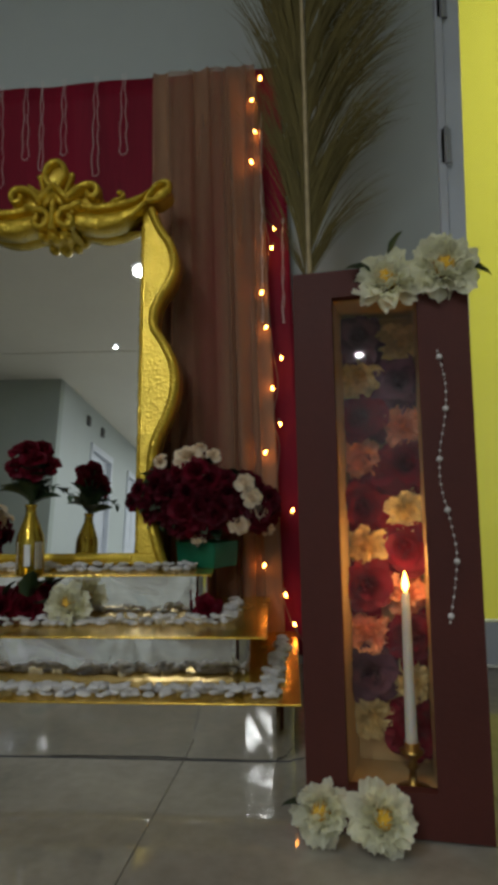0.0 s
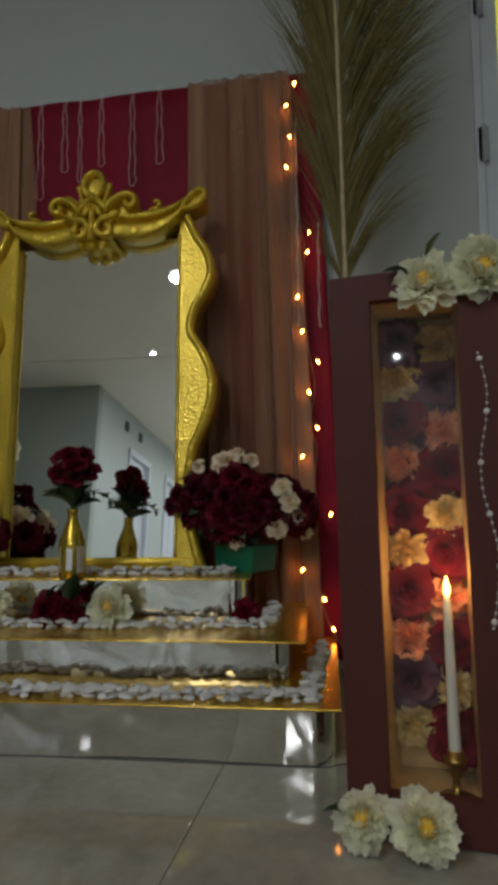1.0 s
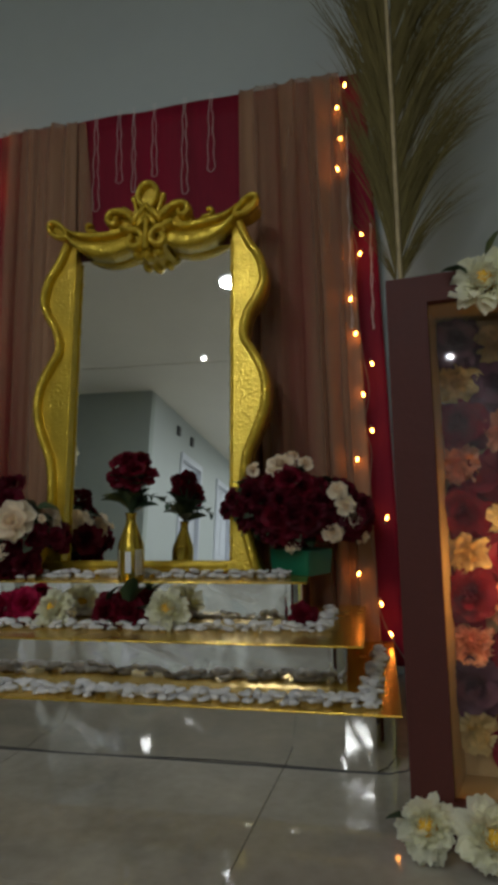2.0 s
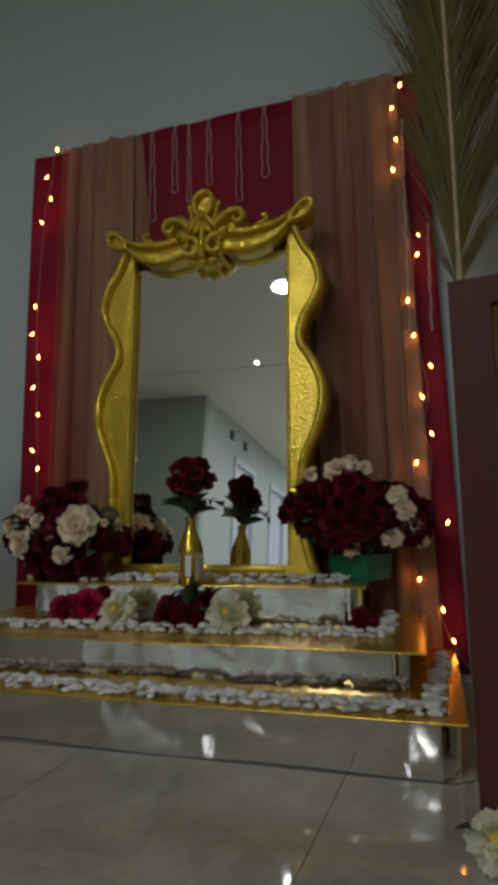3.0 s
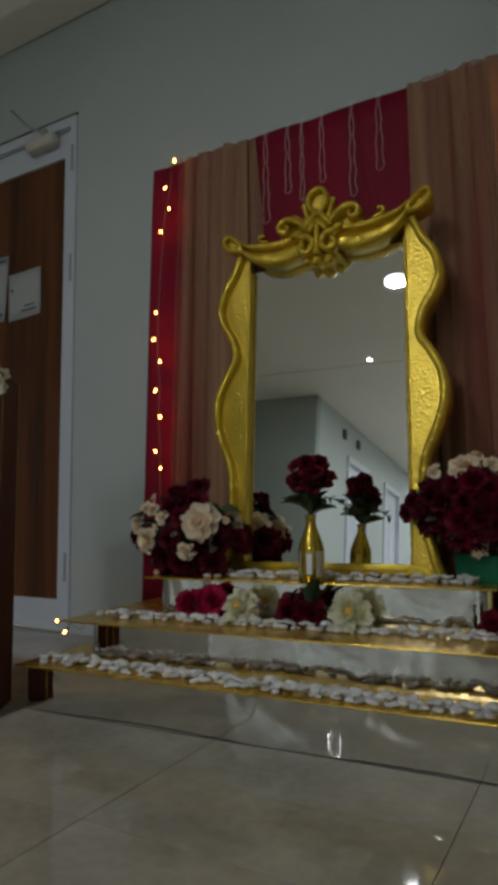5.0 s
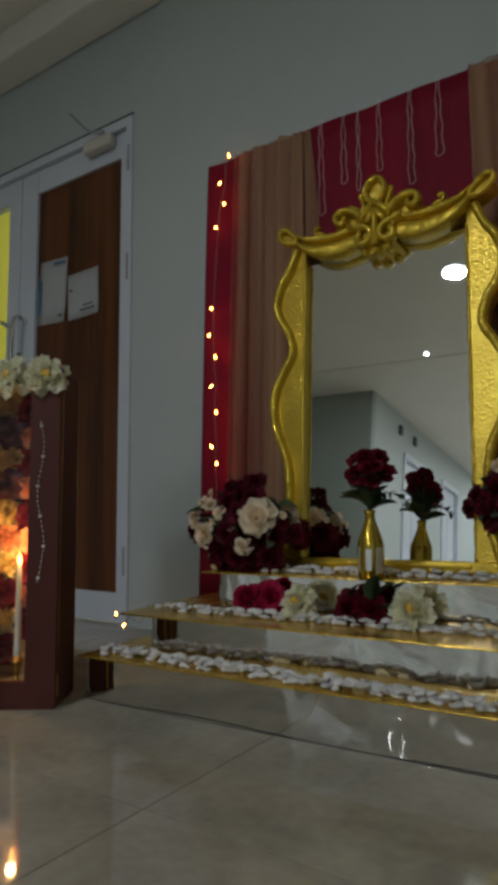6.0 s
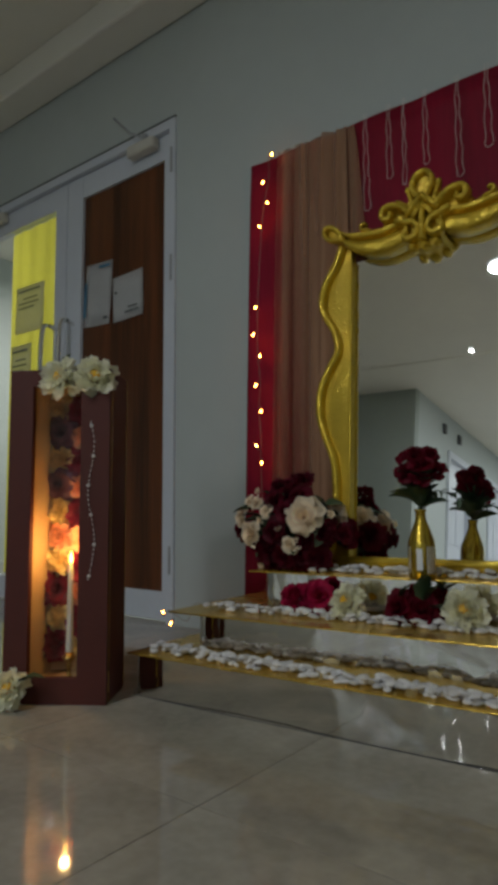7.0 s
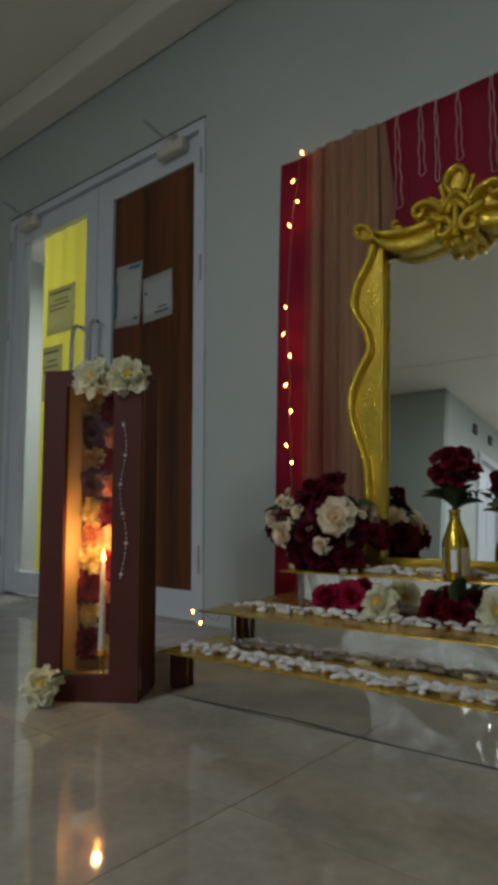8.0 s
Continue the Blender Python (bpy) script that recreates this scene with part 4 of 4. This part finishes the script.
    for i, p in enumerate(line):
        k = 1.8 if i % 6 == 1 else 0.75
        part("pearl", BEAD, None, strand).matrix_local = Matrix.Translation(p) @ Matrix.Diagonal((k, k, k, 1))
    lamp = lamp_point("candle_lamp", (0, 0, 0), 0.010, watts, (1.0, 0.60, 0.21))
    lamp.location = m @ Vector((cx, cy - 0.004, 0.366))
    return t


L1 = pose(0.181, 0.881, 0.0005, 0, -0.9, -6.0)
L2 = pose(-1.277, 0.790, 0.0, 0, 0, 33.6)
lantern(L1, "maroon box lantern with flowers and a lit candle inside", 1, 0.26, COLS_ONE)
lantern(L2, "maroon box lantern with flowers and lit candle near the door", 2, 0.72, COLS_TWO)


def peony_pair(m, spots, group):
    for i, (x, y, z, r, aim, lv) in enumerate(spots):
        p = m @ Vector((x, y, z))
        a = m.to_3x3() @ Vector(aim)
        lone_flower("white_peony", p, a, r, "open", IVORY, "white silk peony with a yellow centre on a maroon lantern" if z > 0.3 else "white silk peony with a yellow centre lying on floor tiles", [(m.to_3x3() @ Vector(d), ln) for d, ln in lv], i, True, group, 40 * i)


peony_pair(L1, [(0.142, -0.004, 0.772, 0.055, (-0.25, -1, 0.25), [((-0.9, -0.2, 0.5), 0.035), ((0.1, 0, 1), 0.045)]), (0.218, -0.004, 0.783, 0.057, (0.1, -1, 0.15), [((1, -0.1, -0.1), 0.035)]),
                (0.026, -0.034, 0.040, 0.047, (-0.3, -1, 0.7), [((-1, -0.1, 0.3), 0.03)]), (0.105, -0.042, 0.042, 0.052, (0.2, -1, 0.55), [])], "white peonies on the lanterns")
peony_pair(L2, [(0.128, 0.004, 0.775, 0.064, (-0.25, -1, 0.3), [((0.1, 0.2, 1), 0.04)]), (0.212, 0.002, 0.777, 0.060, (0.2, -1, 0.25), []),
                (0.036, -0.042, 0.046, 0.054, (0.0, -1, 0.6), [((1, -0.1, 0.6), 0.06)])], "white peonies on the lanterns")


# ---------- flowers on the steps ----------
S2 = 0.192
ON = "flowers along the middle step"
lone_flower("red_rose", (-0.758, 1.262, S2 + 0.040), (-0.2, -1, 0.5), 0.046, "open", PINKRED, "bright red silk rose lying on pale pebbles", [], 1, group=ON)
lone_flower("red_rose", (-0.703, 1.285, S2 + 0.046), (0.5, -0.8, 0.6), 0.040, "rose", PINKRED, "bright red silk rose lying on pale pebbles", [], 0, group=ON)
lone_flower("white_peony", (-0.614, 1.268, S2 + 0.040), (-0.1, -1, 0.55), 0.052, "open", IVORY, "white silk peony lying on pale pebbles of the step", [], 2, True, ON)
lone_flower("dark_red_rose", (-0.492, 1.283, S2 + 0.036), (-0.3, -1, 0.4), 0.038, "rose", RED, "dark red silk rose lying on pale pebbles", [((0.3, 0, 1), 0.045)], 1, group=ON)
lone_flower("dark_red_rose", (-0.440, 1.292, S2 + 0.036), (0.2, -1, 0.4), 0.036, "rose", RED, "dark red silk rose with green leaves on pale pebbles", [((0.5, 0, 1), 0.06), ((1, -0.2, 0.3), 0.055), ((0.1, -0.1, 1), 0.065)], 2, group=ON)
lone_flower("white_peony", (-0.340, 1.282, S2 + 0.045), (0.0, -1, 0.4), 0.054, "open", IVORY, "white silk peony with yellow centre lying on pebbles", [], 0, True, ON)
lone_flower("red_rose", (-0.052, 1.345, S2 + 0.030), (0.1, -1, 0.35), 0.029, "rose", RED, "small red silk rose at the step's end", [], 1, group=ON)


# ---------- bouquets ----------
def bouquet(name, centre, size, items, label, seed, leaves, base_z):
    t = thing(name, pose(centre[0], centre[1], base_z), label, "bouquet", "bouquets beside the mirror")
    rnd = random.Random(seed)
    c = Vector((0, 0, centre[2] - base_z))
    for i, (dx, dz, r, kind) in enumerate(items):
        style, material, nm = kind
        k = math.sqrt(max(0.0, 1 - min(1, (dx * dx + dz * dz))))
        k2 = rnd.uniform(1.03, 1.09) if material is CREAM else rnd.uniform(0.86, 1.04)
        p = c + Vector((dx * size[0], -k * size[1], dz * size[2])) * k2
        aim = Vector((dx * 0.8, -0.35 - k, dz * 0.8 + 0.15))
        put_bloom(t, nm, style, material, p, aim, r, i, rnd.uniform(0, 360))
    for i in range(leaves):
        a = rnd.uniform(0, 2 * math.pi)
        rr = rnd.uniform(0.40, 0.86)
        d = Vector((math.cos(a) * rr, -rnd.uniform(0, 0.8), math.sin(a) * rr * 0.8 + 0.05))
        p = c + Vector((d.x * size[0] * 0.85, d.y * size[1] * 0.7, d.z * size[2] * 0.85))
        if i % 3 == 2:
            p.y = -p.y * 0.8
            d.y = 0.5
        put_leaf(t, p, d + Vector((0, -0.3 if i % 3 < 2 else 0.3, rnd.uniform(-0.2, 0.4))), rnd.uniform(0.035, 0.065), i, LEAF if rnd.random() < 0.7 else LEAFPALE, rnd.uniform(-40, 40))
    for i, (dx, dz) in enumerate(((0.55, 0.1), (-0.2, 0.5), (0.1, -0.3), (0.75, -0.2), (-0.5, 0.0))):
        p = c + Vector((dx * size[0], size[1] * 0.75, dz * size[2]))
        put_bloom(t, "cream_rose" if i == 0 else "rose", "rose", CREAM if i == 0 else DARKRED, p, (dx, 1, dz + 0.2), 0.040, i, 30 * i)
    bm = bmesh.new()
    bmesh.ops.create_icosphere(bm, subdivisions=3, radius=1.0)
    for v in bm.verts:
        v.co *= 0.82 + 0.12 * noise.noise(v.co * 3)
        v.co = Vector((v.co.x * size[0] * 0.85, v.co.y * size[1] * 0.8, v.co.z * size[2] * 0.8)) + c
    part("foliage", bm, LEAF, t, "dense dark green foliage", smooth=True)
    return t


DKR, RDR, RDM, CRM, CRP = ("rose", DARKRED, "rose"), ("peony", DARKRED, "carnation"), ("rose", RED, "rose"), ("rose", CREAM, "cream_rose"), ("open", CREAM, "cream_blossom")
left_items = [(-0.78, 0.10, 0.027, CRM), (-0.60, 0.42, 0.018, CRM), (-0.40, 0.38, 0.020, CRM), (-0.20, 0.24, 0.020, CRM), (-0.50, -0.22, 0.035, CRM), (0.46, 0.12, 0.046, CRM), (0.22, -0.40, 0.024, CRM), (-0.30, 0.05, 0.016, CRP), (-0.58, -0.88, 0.024, CRM), (0.05, -0.10, 0.014, CRP), (-0.45, 0.62, 0.014, CRP), (0.80, 0.16, 0.014, CRP),
              (0.10, 0.98, 0.034, RDR), (0.30, 0.86, 0.036, RDR), (-0.08, 0.76, 0.034, RDR), (0.16, 0.62, 0.038, RDR), (0.36, 0.56, 0.034, DKR), (-0.10, 0.46, 0.032, DKR), (-0.94, -0.14, 0.032, DKR), (-0.84, -0.42, 0.034, RDR), (-0.26, -0.52, 0.050, RDR), (-0.06, -0.20, 0.036, DKR), (0.05, -0.70, 0.042, DKR), (0.46, -0.42, 0.040, RDR), (0.74, -0.26, 0.036, RDR), (0.96, -0.22, 0.026, DKR), (0.58, -0.66, 0.036, DKR), (-0.28, -0.84, 0.038, DKR), (0.25, -0.86, 0.038, DKR), (0.16, 0.22, 0.030, DKR), (0.84, 0.02, 0.022, RDR)]
bouquet("bouquet", (-0.838, 1.385, 0.415), (0.170, 0.085, 0.128), left_items, "round bouquet of dark red and cream roses on a step", 3, 70, 0.291)
rnd = random.Random(12)
right_items = [(-0.16, 0.82, 0.032, CRM), (-0.08, 1.0, 0.021, CRM), (-0.50, 0.74, 0.021, CRM), (0.14, 0.88, 0.020, CRM), (0.52, 0.30, 0.022, CRM), (0.60, 0.02, 0.024, CRM), (0.70, -0.22, 0.021, CRM), (0.46, -0.48, 0.024, CRM), (0.78, -0.62, 0.024, CRP), (-0.02, -0.75, 0.024, CRP)]
for i in range(40):
    a = i * 2.4
    rr = math.sqrt((i + 0.5) / 40)
    right_items.append((0.95 * rr * math.cos(a), 0.72 * rr * math.sin(a) + 0.03, rnd.uniform(0.022, 0.042), (RDR, RDR, DKR, RDM)[i % 4]))
bouquet("bouquet", (-0.090, 1.535, 0.459), (0.195, 0.10, 0.118), right_items, "wide bouquet of dark red silk flowers and cream roses, potted", 5, 110, 0.3565)
bm = bmesh.new()
verts_pot = []
for z, wx, wy in ((0, 0.056, 0.048), (0.062, 0.061, 0.053), (0.062, 0.056, 0.048), (0.012, 0.050, 0.043)):
    verts_pot.append([bm.verts.new((sx * wx, sy * wy, z)) for sx, sy in ((-1, -1), (1, -1), (1, 1), (-1, 1))])
for a, b in zip(verts_pot, verts_pot[1:]):
    for k in range(4):
        bm.faces.new((a[k], a[(k + 1) % 4], b[(k + 1) % 4], b[k]))
bm.faces.new(verts_pot[0][::-1])
bm.faces.new(verts_pot[-1])
bmesh.ops.bevel(bm, geom=bm.edges[:], offset=0.0015, segments=2, affect="EDGES")
pot = tagged(part("flower_pot", bm, POT), "square glossy green flower pot on the upper step", "pot")
pot.matrix_world = pose(-0.090, 1.555, 0.2905, 0, 0, -26)


# ---------- gold bottle vases ----------
def bottle_vase(m, scale, label, printed, seed, roses):
    t = thing("bottle_vase", m, label, "vase")
    prof = [(0.028, 0.0), (0.0312, 0.004), (0.0312, 0.075), (0.0295, 0.088), (0.021, 0.112), (0.0125, 0.135), (0.0115, 0.152), (0.0135, 0.154), (0.0135, 0.160), (0.010, 0.160), (0.009, 0.150)]
    part("bottle", lathe(bmesh.new(), [(r * scale, z * scale) for r, z in prof], 28), GLOSSGOLD, t, "gold-painted glass bottle", smooth=True)
    if printed:
        for a0, a1, z0, z1 in ((-114, -90, 0.022, 0.070), (-60, -56, 0.015, 0.075), (-50, -46, 0.015, 0.075), (-150, -146, 0.015, 0.075), (-40, -36, 0.015, 0.075), (-70, -66, 0.015, 0.075)):
            n = 5
            bm = bmesh.new()
            cols = [[bm.verts.new((0.0318 * math.cos(radians(a0 + (a1 - a0) * i / n)), 0.0318 * math.sin(radians(a0 + (a1 - a0) * i / n)), z)) for z in (z0, z1)] for i in range(n + 1)]
            for a, b in zip(cols, cols[1:]):
                bm.faces.new((a[0], b[0], b[1], a[1]))
            part("printed_bar", bm, PAPER, t, "white printed bar")
    rnd = random.Random(seed)
    top = 0.16 * scale
    for i, (dx, dy, dz, r) in enumerate(roses):
        bm = tube(bmesh.new(), spline([(0, 0, top - 0.03), (dx * 0.3, dy * 0.3, top + dz * 0.5), (dx, dy, top + dz)], 4), 0.0022, 6)
        part("stem", bm, LEAF, t)
        put_bloom(t, "rose", "rose", RED, (dx, dy, top + dz), (dx * 6, dy * 6 - 0.5, 0.6), r, i, rnd.uniform(0, 360))
    for i in range(30):
        a = rnd.uniform(0, 6.28)
        z = top + rnd.uniform(0.0, 0.05)
        put_leaf(t, (0.008 * math.cos(a), 0.008 * math.sin(a), z), (math.cos(a), math.sin(a), rnd.uniform(0.6, 2.2)), rnd.uniform(0.045, 0.07), i, roll=rnd.uniform(-30, 30))
    # trailing sprig
    sx = 1 if seed != 2 else -1
    for side in ((1,) if printed else (-1, 1)):
        pts = spline([(0, 0, top + 0.01), (0.03 * side, -0.01, top + 0.04), (0.06 * side, -0.015, top + 0.035), (0.085 * side, -0.015, top + 0.02)], 5)
        part("sprig", tube(bmesh.new(), pts, 0.0012, 5), LEAF, t)
        for i, p in enumerate(pts[4:]):
            put_leaf(t, p, (rnd.uniform(-0.6, 1) * side, -0.4, rnd.uniform(-0.8, 0.8)), rnd.uniform(0.014, 0.022), i)
    return t


bottle_vase(pose(-0.458, 1.340, 0.2905, 0, 0, 25), 1.0, "gold-painted bottle with white print holding dark red silk roses", True, 1, [(0.004, -0.020, 0.100, 0.030), (-0.032, -0.006, 0.084, 0.027), (0.038, -0.004, 0.088, 0.027), (-0.022, 0.012, 0.120, 0.028), (0.022, 0.012, 0.128, 0.026), (0.002, -0.030, 0.072, 0.025), (0.0, 0.030, 0.102, 0.027), (-0.010, -0.010, 0.126, 0.025)])


# ---------- pebbles ----------
def pebble_meshes():
    out = []
    rnd = random.Random(7)
    for k in range(6):
        bm = bmesh.new()
        bmesh.ops.create_icosphere(bm, subdivisions=2, radius=1.0)
        off = Vector((rnd.uniform(0, 9), rnd.uniform(0, 9), rnd.uniform(0, 9)))
        for v in bm.verts:
            v.co *= 1 + 0.13 * noise.noise(v.co * 0.9 + off)
        me = bpy.data.meshes.new("pebble")
        bm.to_mesh(me)
        bm.free()
        me.materials.append(STONE)
        me.shade_smooth()
        out.append(me)
    return out


PEBBLES = pebble_meshes()


def pebble_row(name, x0, x1, yfun, z, count, spread, label, seed, size=(0.010, 0.0165), layers=0.35, along_x=True, widen=0.0):
    t = thing(name, pose(0, 0, z), label, "pebbles", "pebble borders")
    rnd = random.Random(seed)
    for i in range(count):
        u = (i + rnd.uniform(-0.5, 0.5)) / count
        a = rnd.uniform(*size)
        sx, sy, sz = a * rnd.uniform(0.9, 1.3), a * rnd.uniform(0.62, 0.85), a * rnd.uniform(0.36, 0.5)
        up = rnd.random() < layers
        if along_x:
            x = x0 + (x1 - x0) * u
            y = yfun(x) + (rnd.uniform(-1, 1) * (0.6 if up else 1) + 0.5 * widen * max(0.0, 0.6 - u)) * spread * (1 + widen * max(0.0, 0.6 - u))
        else:
            y = x0 + (x1 - x0) * u
            x = yfun(y) + rnd.uniform(-spread, spread) * (0.6 if up else 1)
        ob = part("pebble", PEBBLES[i % 6], None, t)
        ob.matrix_local = pose(x, y, sz * 0.9 + (0.009 if up else 0), rnd.uniform(-22, 22) * (1.0 if up else 0.25), rnd.uniform(-20, 20) * (1.0 if up else 0.25), rnd.uniform(0, 360)) @ Matrix.Diagonal((sx, sy, sz, 1))
    return t


pebble_row("pebble_border", -1.06, 0.10, lambda x: front_y(x, -1.095, 1.030, 3.6) + 0.043 + 0.004 * math.sin(5 * x), 0.10, 295, 0.024, "border of pale grey pebbles along the lowest gold step", 1, (0.0085, 0.0145), 0.5, widen=0.9)
pebble_row("pebble_border", 1.13, 1.58, lambda y: 0.100, 0.10, 80, 0.018, "pale grey pebbles down the end of the lowest step", 2, (0.0085, 0.0145), 0.5, along_x=False)
pebble_row("pebble_border", -0.97, 0.01, lambda x: front_y(x, -0.905, 1.290, 6.5) - 0.072 - 0.03 * max(0, -0.9 - x) * 10, 0.195, 180, 0.026, "pale grey pebbles along the middle gold step", 3, (0.0085, 0.0145), 0.4)
pebble_row("pebble_border", 1.34, 1.56, lambda y: -0.012, 0.195, 34, 0.020, "pale grey pebbles at the middle step's end", 4, (0.0085, 0.014), 0.5, along_x=False)
pebble_row("pebble_border", -0.76, -0.10, lambda x: front_y(x, -0.905, 1.290, 6.5) + 0.080 + 0.02 * (x + 0.5), 0.29, 150, 0.032, "pale grey pebbles along the mirror's foot", 5, (0.0085, 0.014), 0.4)


# ---------- beads and fairy lights ----------
def bead_loop(x, ztop, zbot, gap, label, y=1.688):
    t = thing("bead_strand", pose(x, y, ztop), label, "beads", "white bead strands")
    h = ztop - zbot
    pts = []
    n = int(h / 0.0058)
    for i in range(n + 1):
        pts.append((-gap * (0.35 + 0.65 * (i / n)) + 0.002 * math.sin(i * 0.4), 0.0, -h * i / n))
    for i in range(1, 5):
        a = math.pi * i / 5
        pts.append((-gap * math.cos(a), 0.0, -h - gap * math.sin(a)))
    for i in range(n, -1, -1):
        pts.append((gap * (0.35 + 0.65 * (i / n)) + 0.002 * math.sin(i * 0.5 + 1), 0.0, -h * i / n))
    for p in pts:
        part("bead", BEAD, None, t).matrix_local = Matrix.Translation(p) @ Matrix.Diagonal((0.68, 0.68, 0.68, 1))
    part("thread", tube(bmesh.new(), pts, 0.0004, 4), PEARL, t)


for x, zb, gap in ((-0.748, 1.40, 0.011), (-0.668, 1.48, 0.010), (-0.618, 1.44, 0.006), (-0.549, 1.485, 0.009), (-0.450, 1.415, 0.010), (-0.365, 1.475, 0.011)):
    bead_loop(x, 1.712, zb, gap, "looped strand of small white beads hung on red satin")
bead_loop(0.100, 1.24, 0.945, 0.0015, "straight strand of small white beads at the drape's edge")
bead_loop(0.042, 1.56, 0.95, 0.0015, "long thin strand of white beads beside the drape")


def fairy(spots, y, label, tail):
    t = thing("fairy_lights", pose(0, y, 0), label, "string lights", "warm string lights")
    path = []
    for i, (x, z) in enumerate(spots):
        near = spots[max(0, i - 1):i + 2]
        path.append((sum(p[0] for p in near) / len(near), 0.008, z + 0.012))
    path += tail
    part("wire", tube(bmesh.new(), spline(path, 4), 0.0013, 5), WIRE, t, "thin copper wire")
    for i, (x, z) in enumerate(spots):
        d = Vector((0.35 * (-1) ** i, -0.5, -1 if i % 3 else 1)).normalized()
        p = Vector((x, 0, z))
        bm = tube(bmesh.new(), [p - d * 0.016, p - d * 0.004], [0.003, 0.0034], 8)
        sock = part("socket", bm, WIRE, t)
        bm = tube(bmesh.new(), [p - d * 0.004, p, p + d * 0.004, p + d * 0.008], [0.0026, 0.0031, 0.0028, 0.001], 8)
        part("bulb", bm, BULB, t, "glowing amber bulb", smooth=True)


LEFT = [(-1.112, 1.703), (-1.152, 1.614), (-1.134, 1.532), (-1.169, 1.452), (-1.190, 1.161), (-1.200, 1.065), (-1.173, 0.982), (-1.191, 0.882), (-1.170, 0.788), (-1.190, 0.668), (-1.168, 0.609)]
RIGHT = [(0.042, 1.650), (0.018, 1.589), (0.026, 1.494), (0.016, 1.404), (0.076, 1.208), (0.071, 1.153), (0.041, 1.025), (0.053, 0.929), (0.094, 0.842), (0.069, 0.757), (0.089, 0.660), (0.048, 0.584), (0.120, 0.425), (0.043, 0.280), (0.099, 0.203), (0.122, 0.125)]
fairy(LEFT, 1.682, "warm amber fairy lights down the red drape's edge", [(-1.17, 0.01, 0.4), (-1.16, 0.01, 0.2), (-1.16, -0.10, 0.012)])
fairy(RIGHT, 1.672, "warm amber fairy lights down the sheer drape's edge", [(0.16, 0.01, 0.05)])
fairy([(-1.478, 0.098), (-1.440, 0.066), (-1.20, 0.130)], 1.52, "end of the fairy lights on the floor by the steps", [(-1.20, 0.05, 0.006)])


# ---------- palm frond ----------
def leaflet_mesh(side, length, ang, droop, width, yaw):
    verts, faces = [], []
    x, y, z = 0.0, 0.0, 0.0
    segs = 8
    for j in range(segs + 1):
        t = j / segs
        a = ang + droop * t * t
        w = width * (1 - t) ** 0.7 + 0.0002
        verts.append((x - w * math.cos(a) * side, y - w * 0.5, z + w * math.sin(a)))
        verts.append((x + w * math.cos(a) * side, y + w * 0.5, z - w * math.sin(a)))
        x += side * math.sin(a) * length / segs
        z += math.cos(a) * length / segs
        y += 0.3 * yaw * length / segs
    for j in range(segs):
        faces.append((2 * j, 2 * j + 1, 2 * j + 3, 2 * j + 2))
    return verts, faces


def palm(place, label):
    t = thing("palm_frond", pose(*place), label, "plant")
    line = spline([(0.020, 0, 0.0), (0.012, 0, 0.6), (0.004, 0, 1.0), (0.0, 0, 1.35), (-0.006, 0, 1.7), (-0.010, 0.01, 2.0), (-0.03, 0.03, 2.25)], 8)
    part("stem", tube(bmesh.new(), line, [0.0070 - 0.004 * i / len(line) for i in range(len(line))], 8), RACHIS, t, "pale ribbed stem", smooth=True)
    rnd = random.Random(21)
    shapes = {}
    for s in (-1, 1):
        for k in range(14):
            spread = rnd.random()
            if s > 0:
                v, f = leaflet_mesh(s, 1.0, radians(16 + 9 * spread), 0.55 + 0.45 * rnd.random(), 0.0034, rnd.uniform(-0.1, 0.9))
            else:
                v, f = leaflet_mesh(s, 1.0, radians(5 + 15 * spread), rnd.uniform(-0.05, 0.35), 0.0034, rnd.uniform(-0.1, 0.9))
            shapes[s, k] = (v, f)
    meshes = {}
    for key, (v, f) in shapes.items():
        me = bpy.data.meshes.new("leaflet")
        me.from_pydata(v, [], f)
        me.materials.append(FROND)
        meshes[key] = me
    rest_v, rest_f = [], []
    n = 1300
    for i in range(n):
        for s in (-1, 1):
            k = i / n
            z = 0.95 + 1.25 * k + rnd.uniform(-0.008, 0.008)
            ln = (0.22 + 0.24 * math.sin(math.pi * min(1, 0.12 + 0.88 * k))) * rnd.uniform(0.7, 1.12)
            key = (s, rnd.randrange(14))
            # leaflets lean together into tufts
            tuft = (z * 7.5 + 0.4 * s + 0.25 * math.sin(9 * z)) % 1.0 - 0.5
            ln *= 1.0 - 0.42 * tuft
            m = pose(0.004 * s, rnd.uniform(0.002, 0.012), z, 0, s * (17 * tuft + 1) + rnd.uniform(-4, 4), rnd.uniform(-25, 25)) @ Matrix.Diagonal((ln, ln, ln, 1))
            if i % 2 == 0 and i < 300:
                ob = part("leaflet", meshes[key], None, t)
                ob.matrix_local = m
            else:
                v, f = shapes[key]
                o = len(rest_v)
                rest_v += [tuple(m @ Vector(p)) for p in v]
                rest_f += [tuple(o + q for q in face) for face in f]
    me = bpy.data.meshes.new("upper_foliage")
    me.from_pydata(rest_v, [], rest_f)
    tagged(part("upper_foliage", me, FROND, t, "mass of fine olive-brown leaflets"), kind="stuff")


palm((0.178, 1.35, 0.0), "tall dried olive-brown palm frond standing behind the lantern")

lay_tiles()
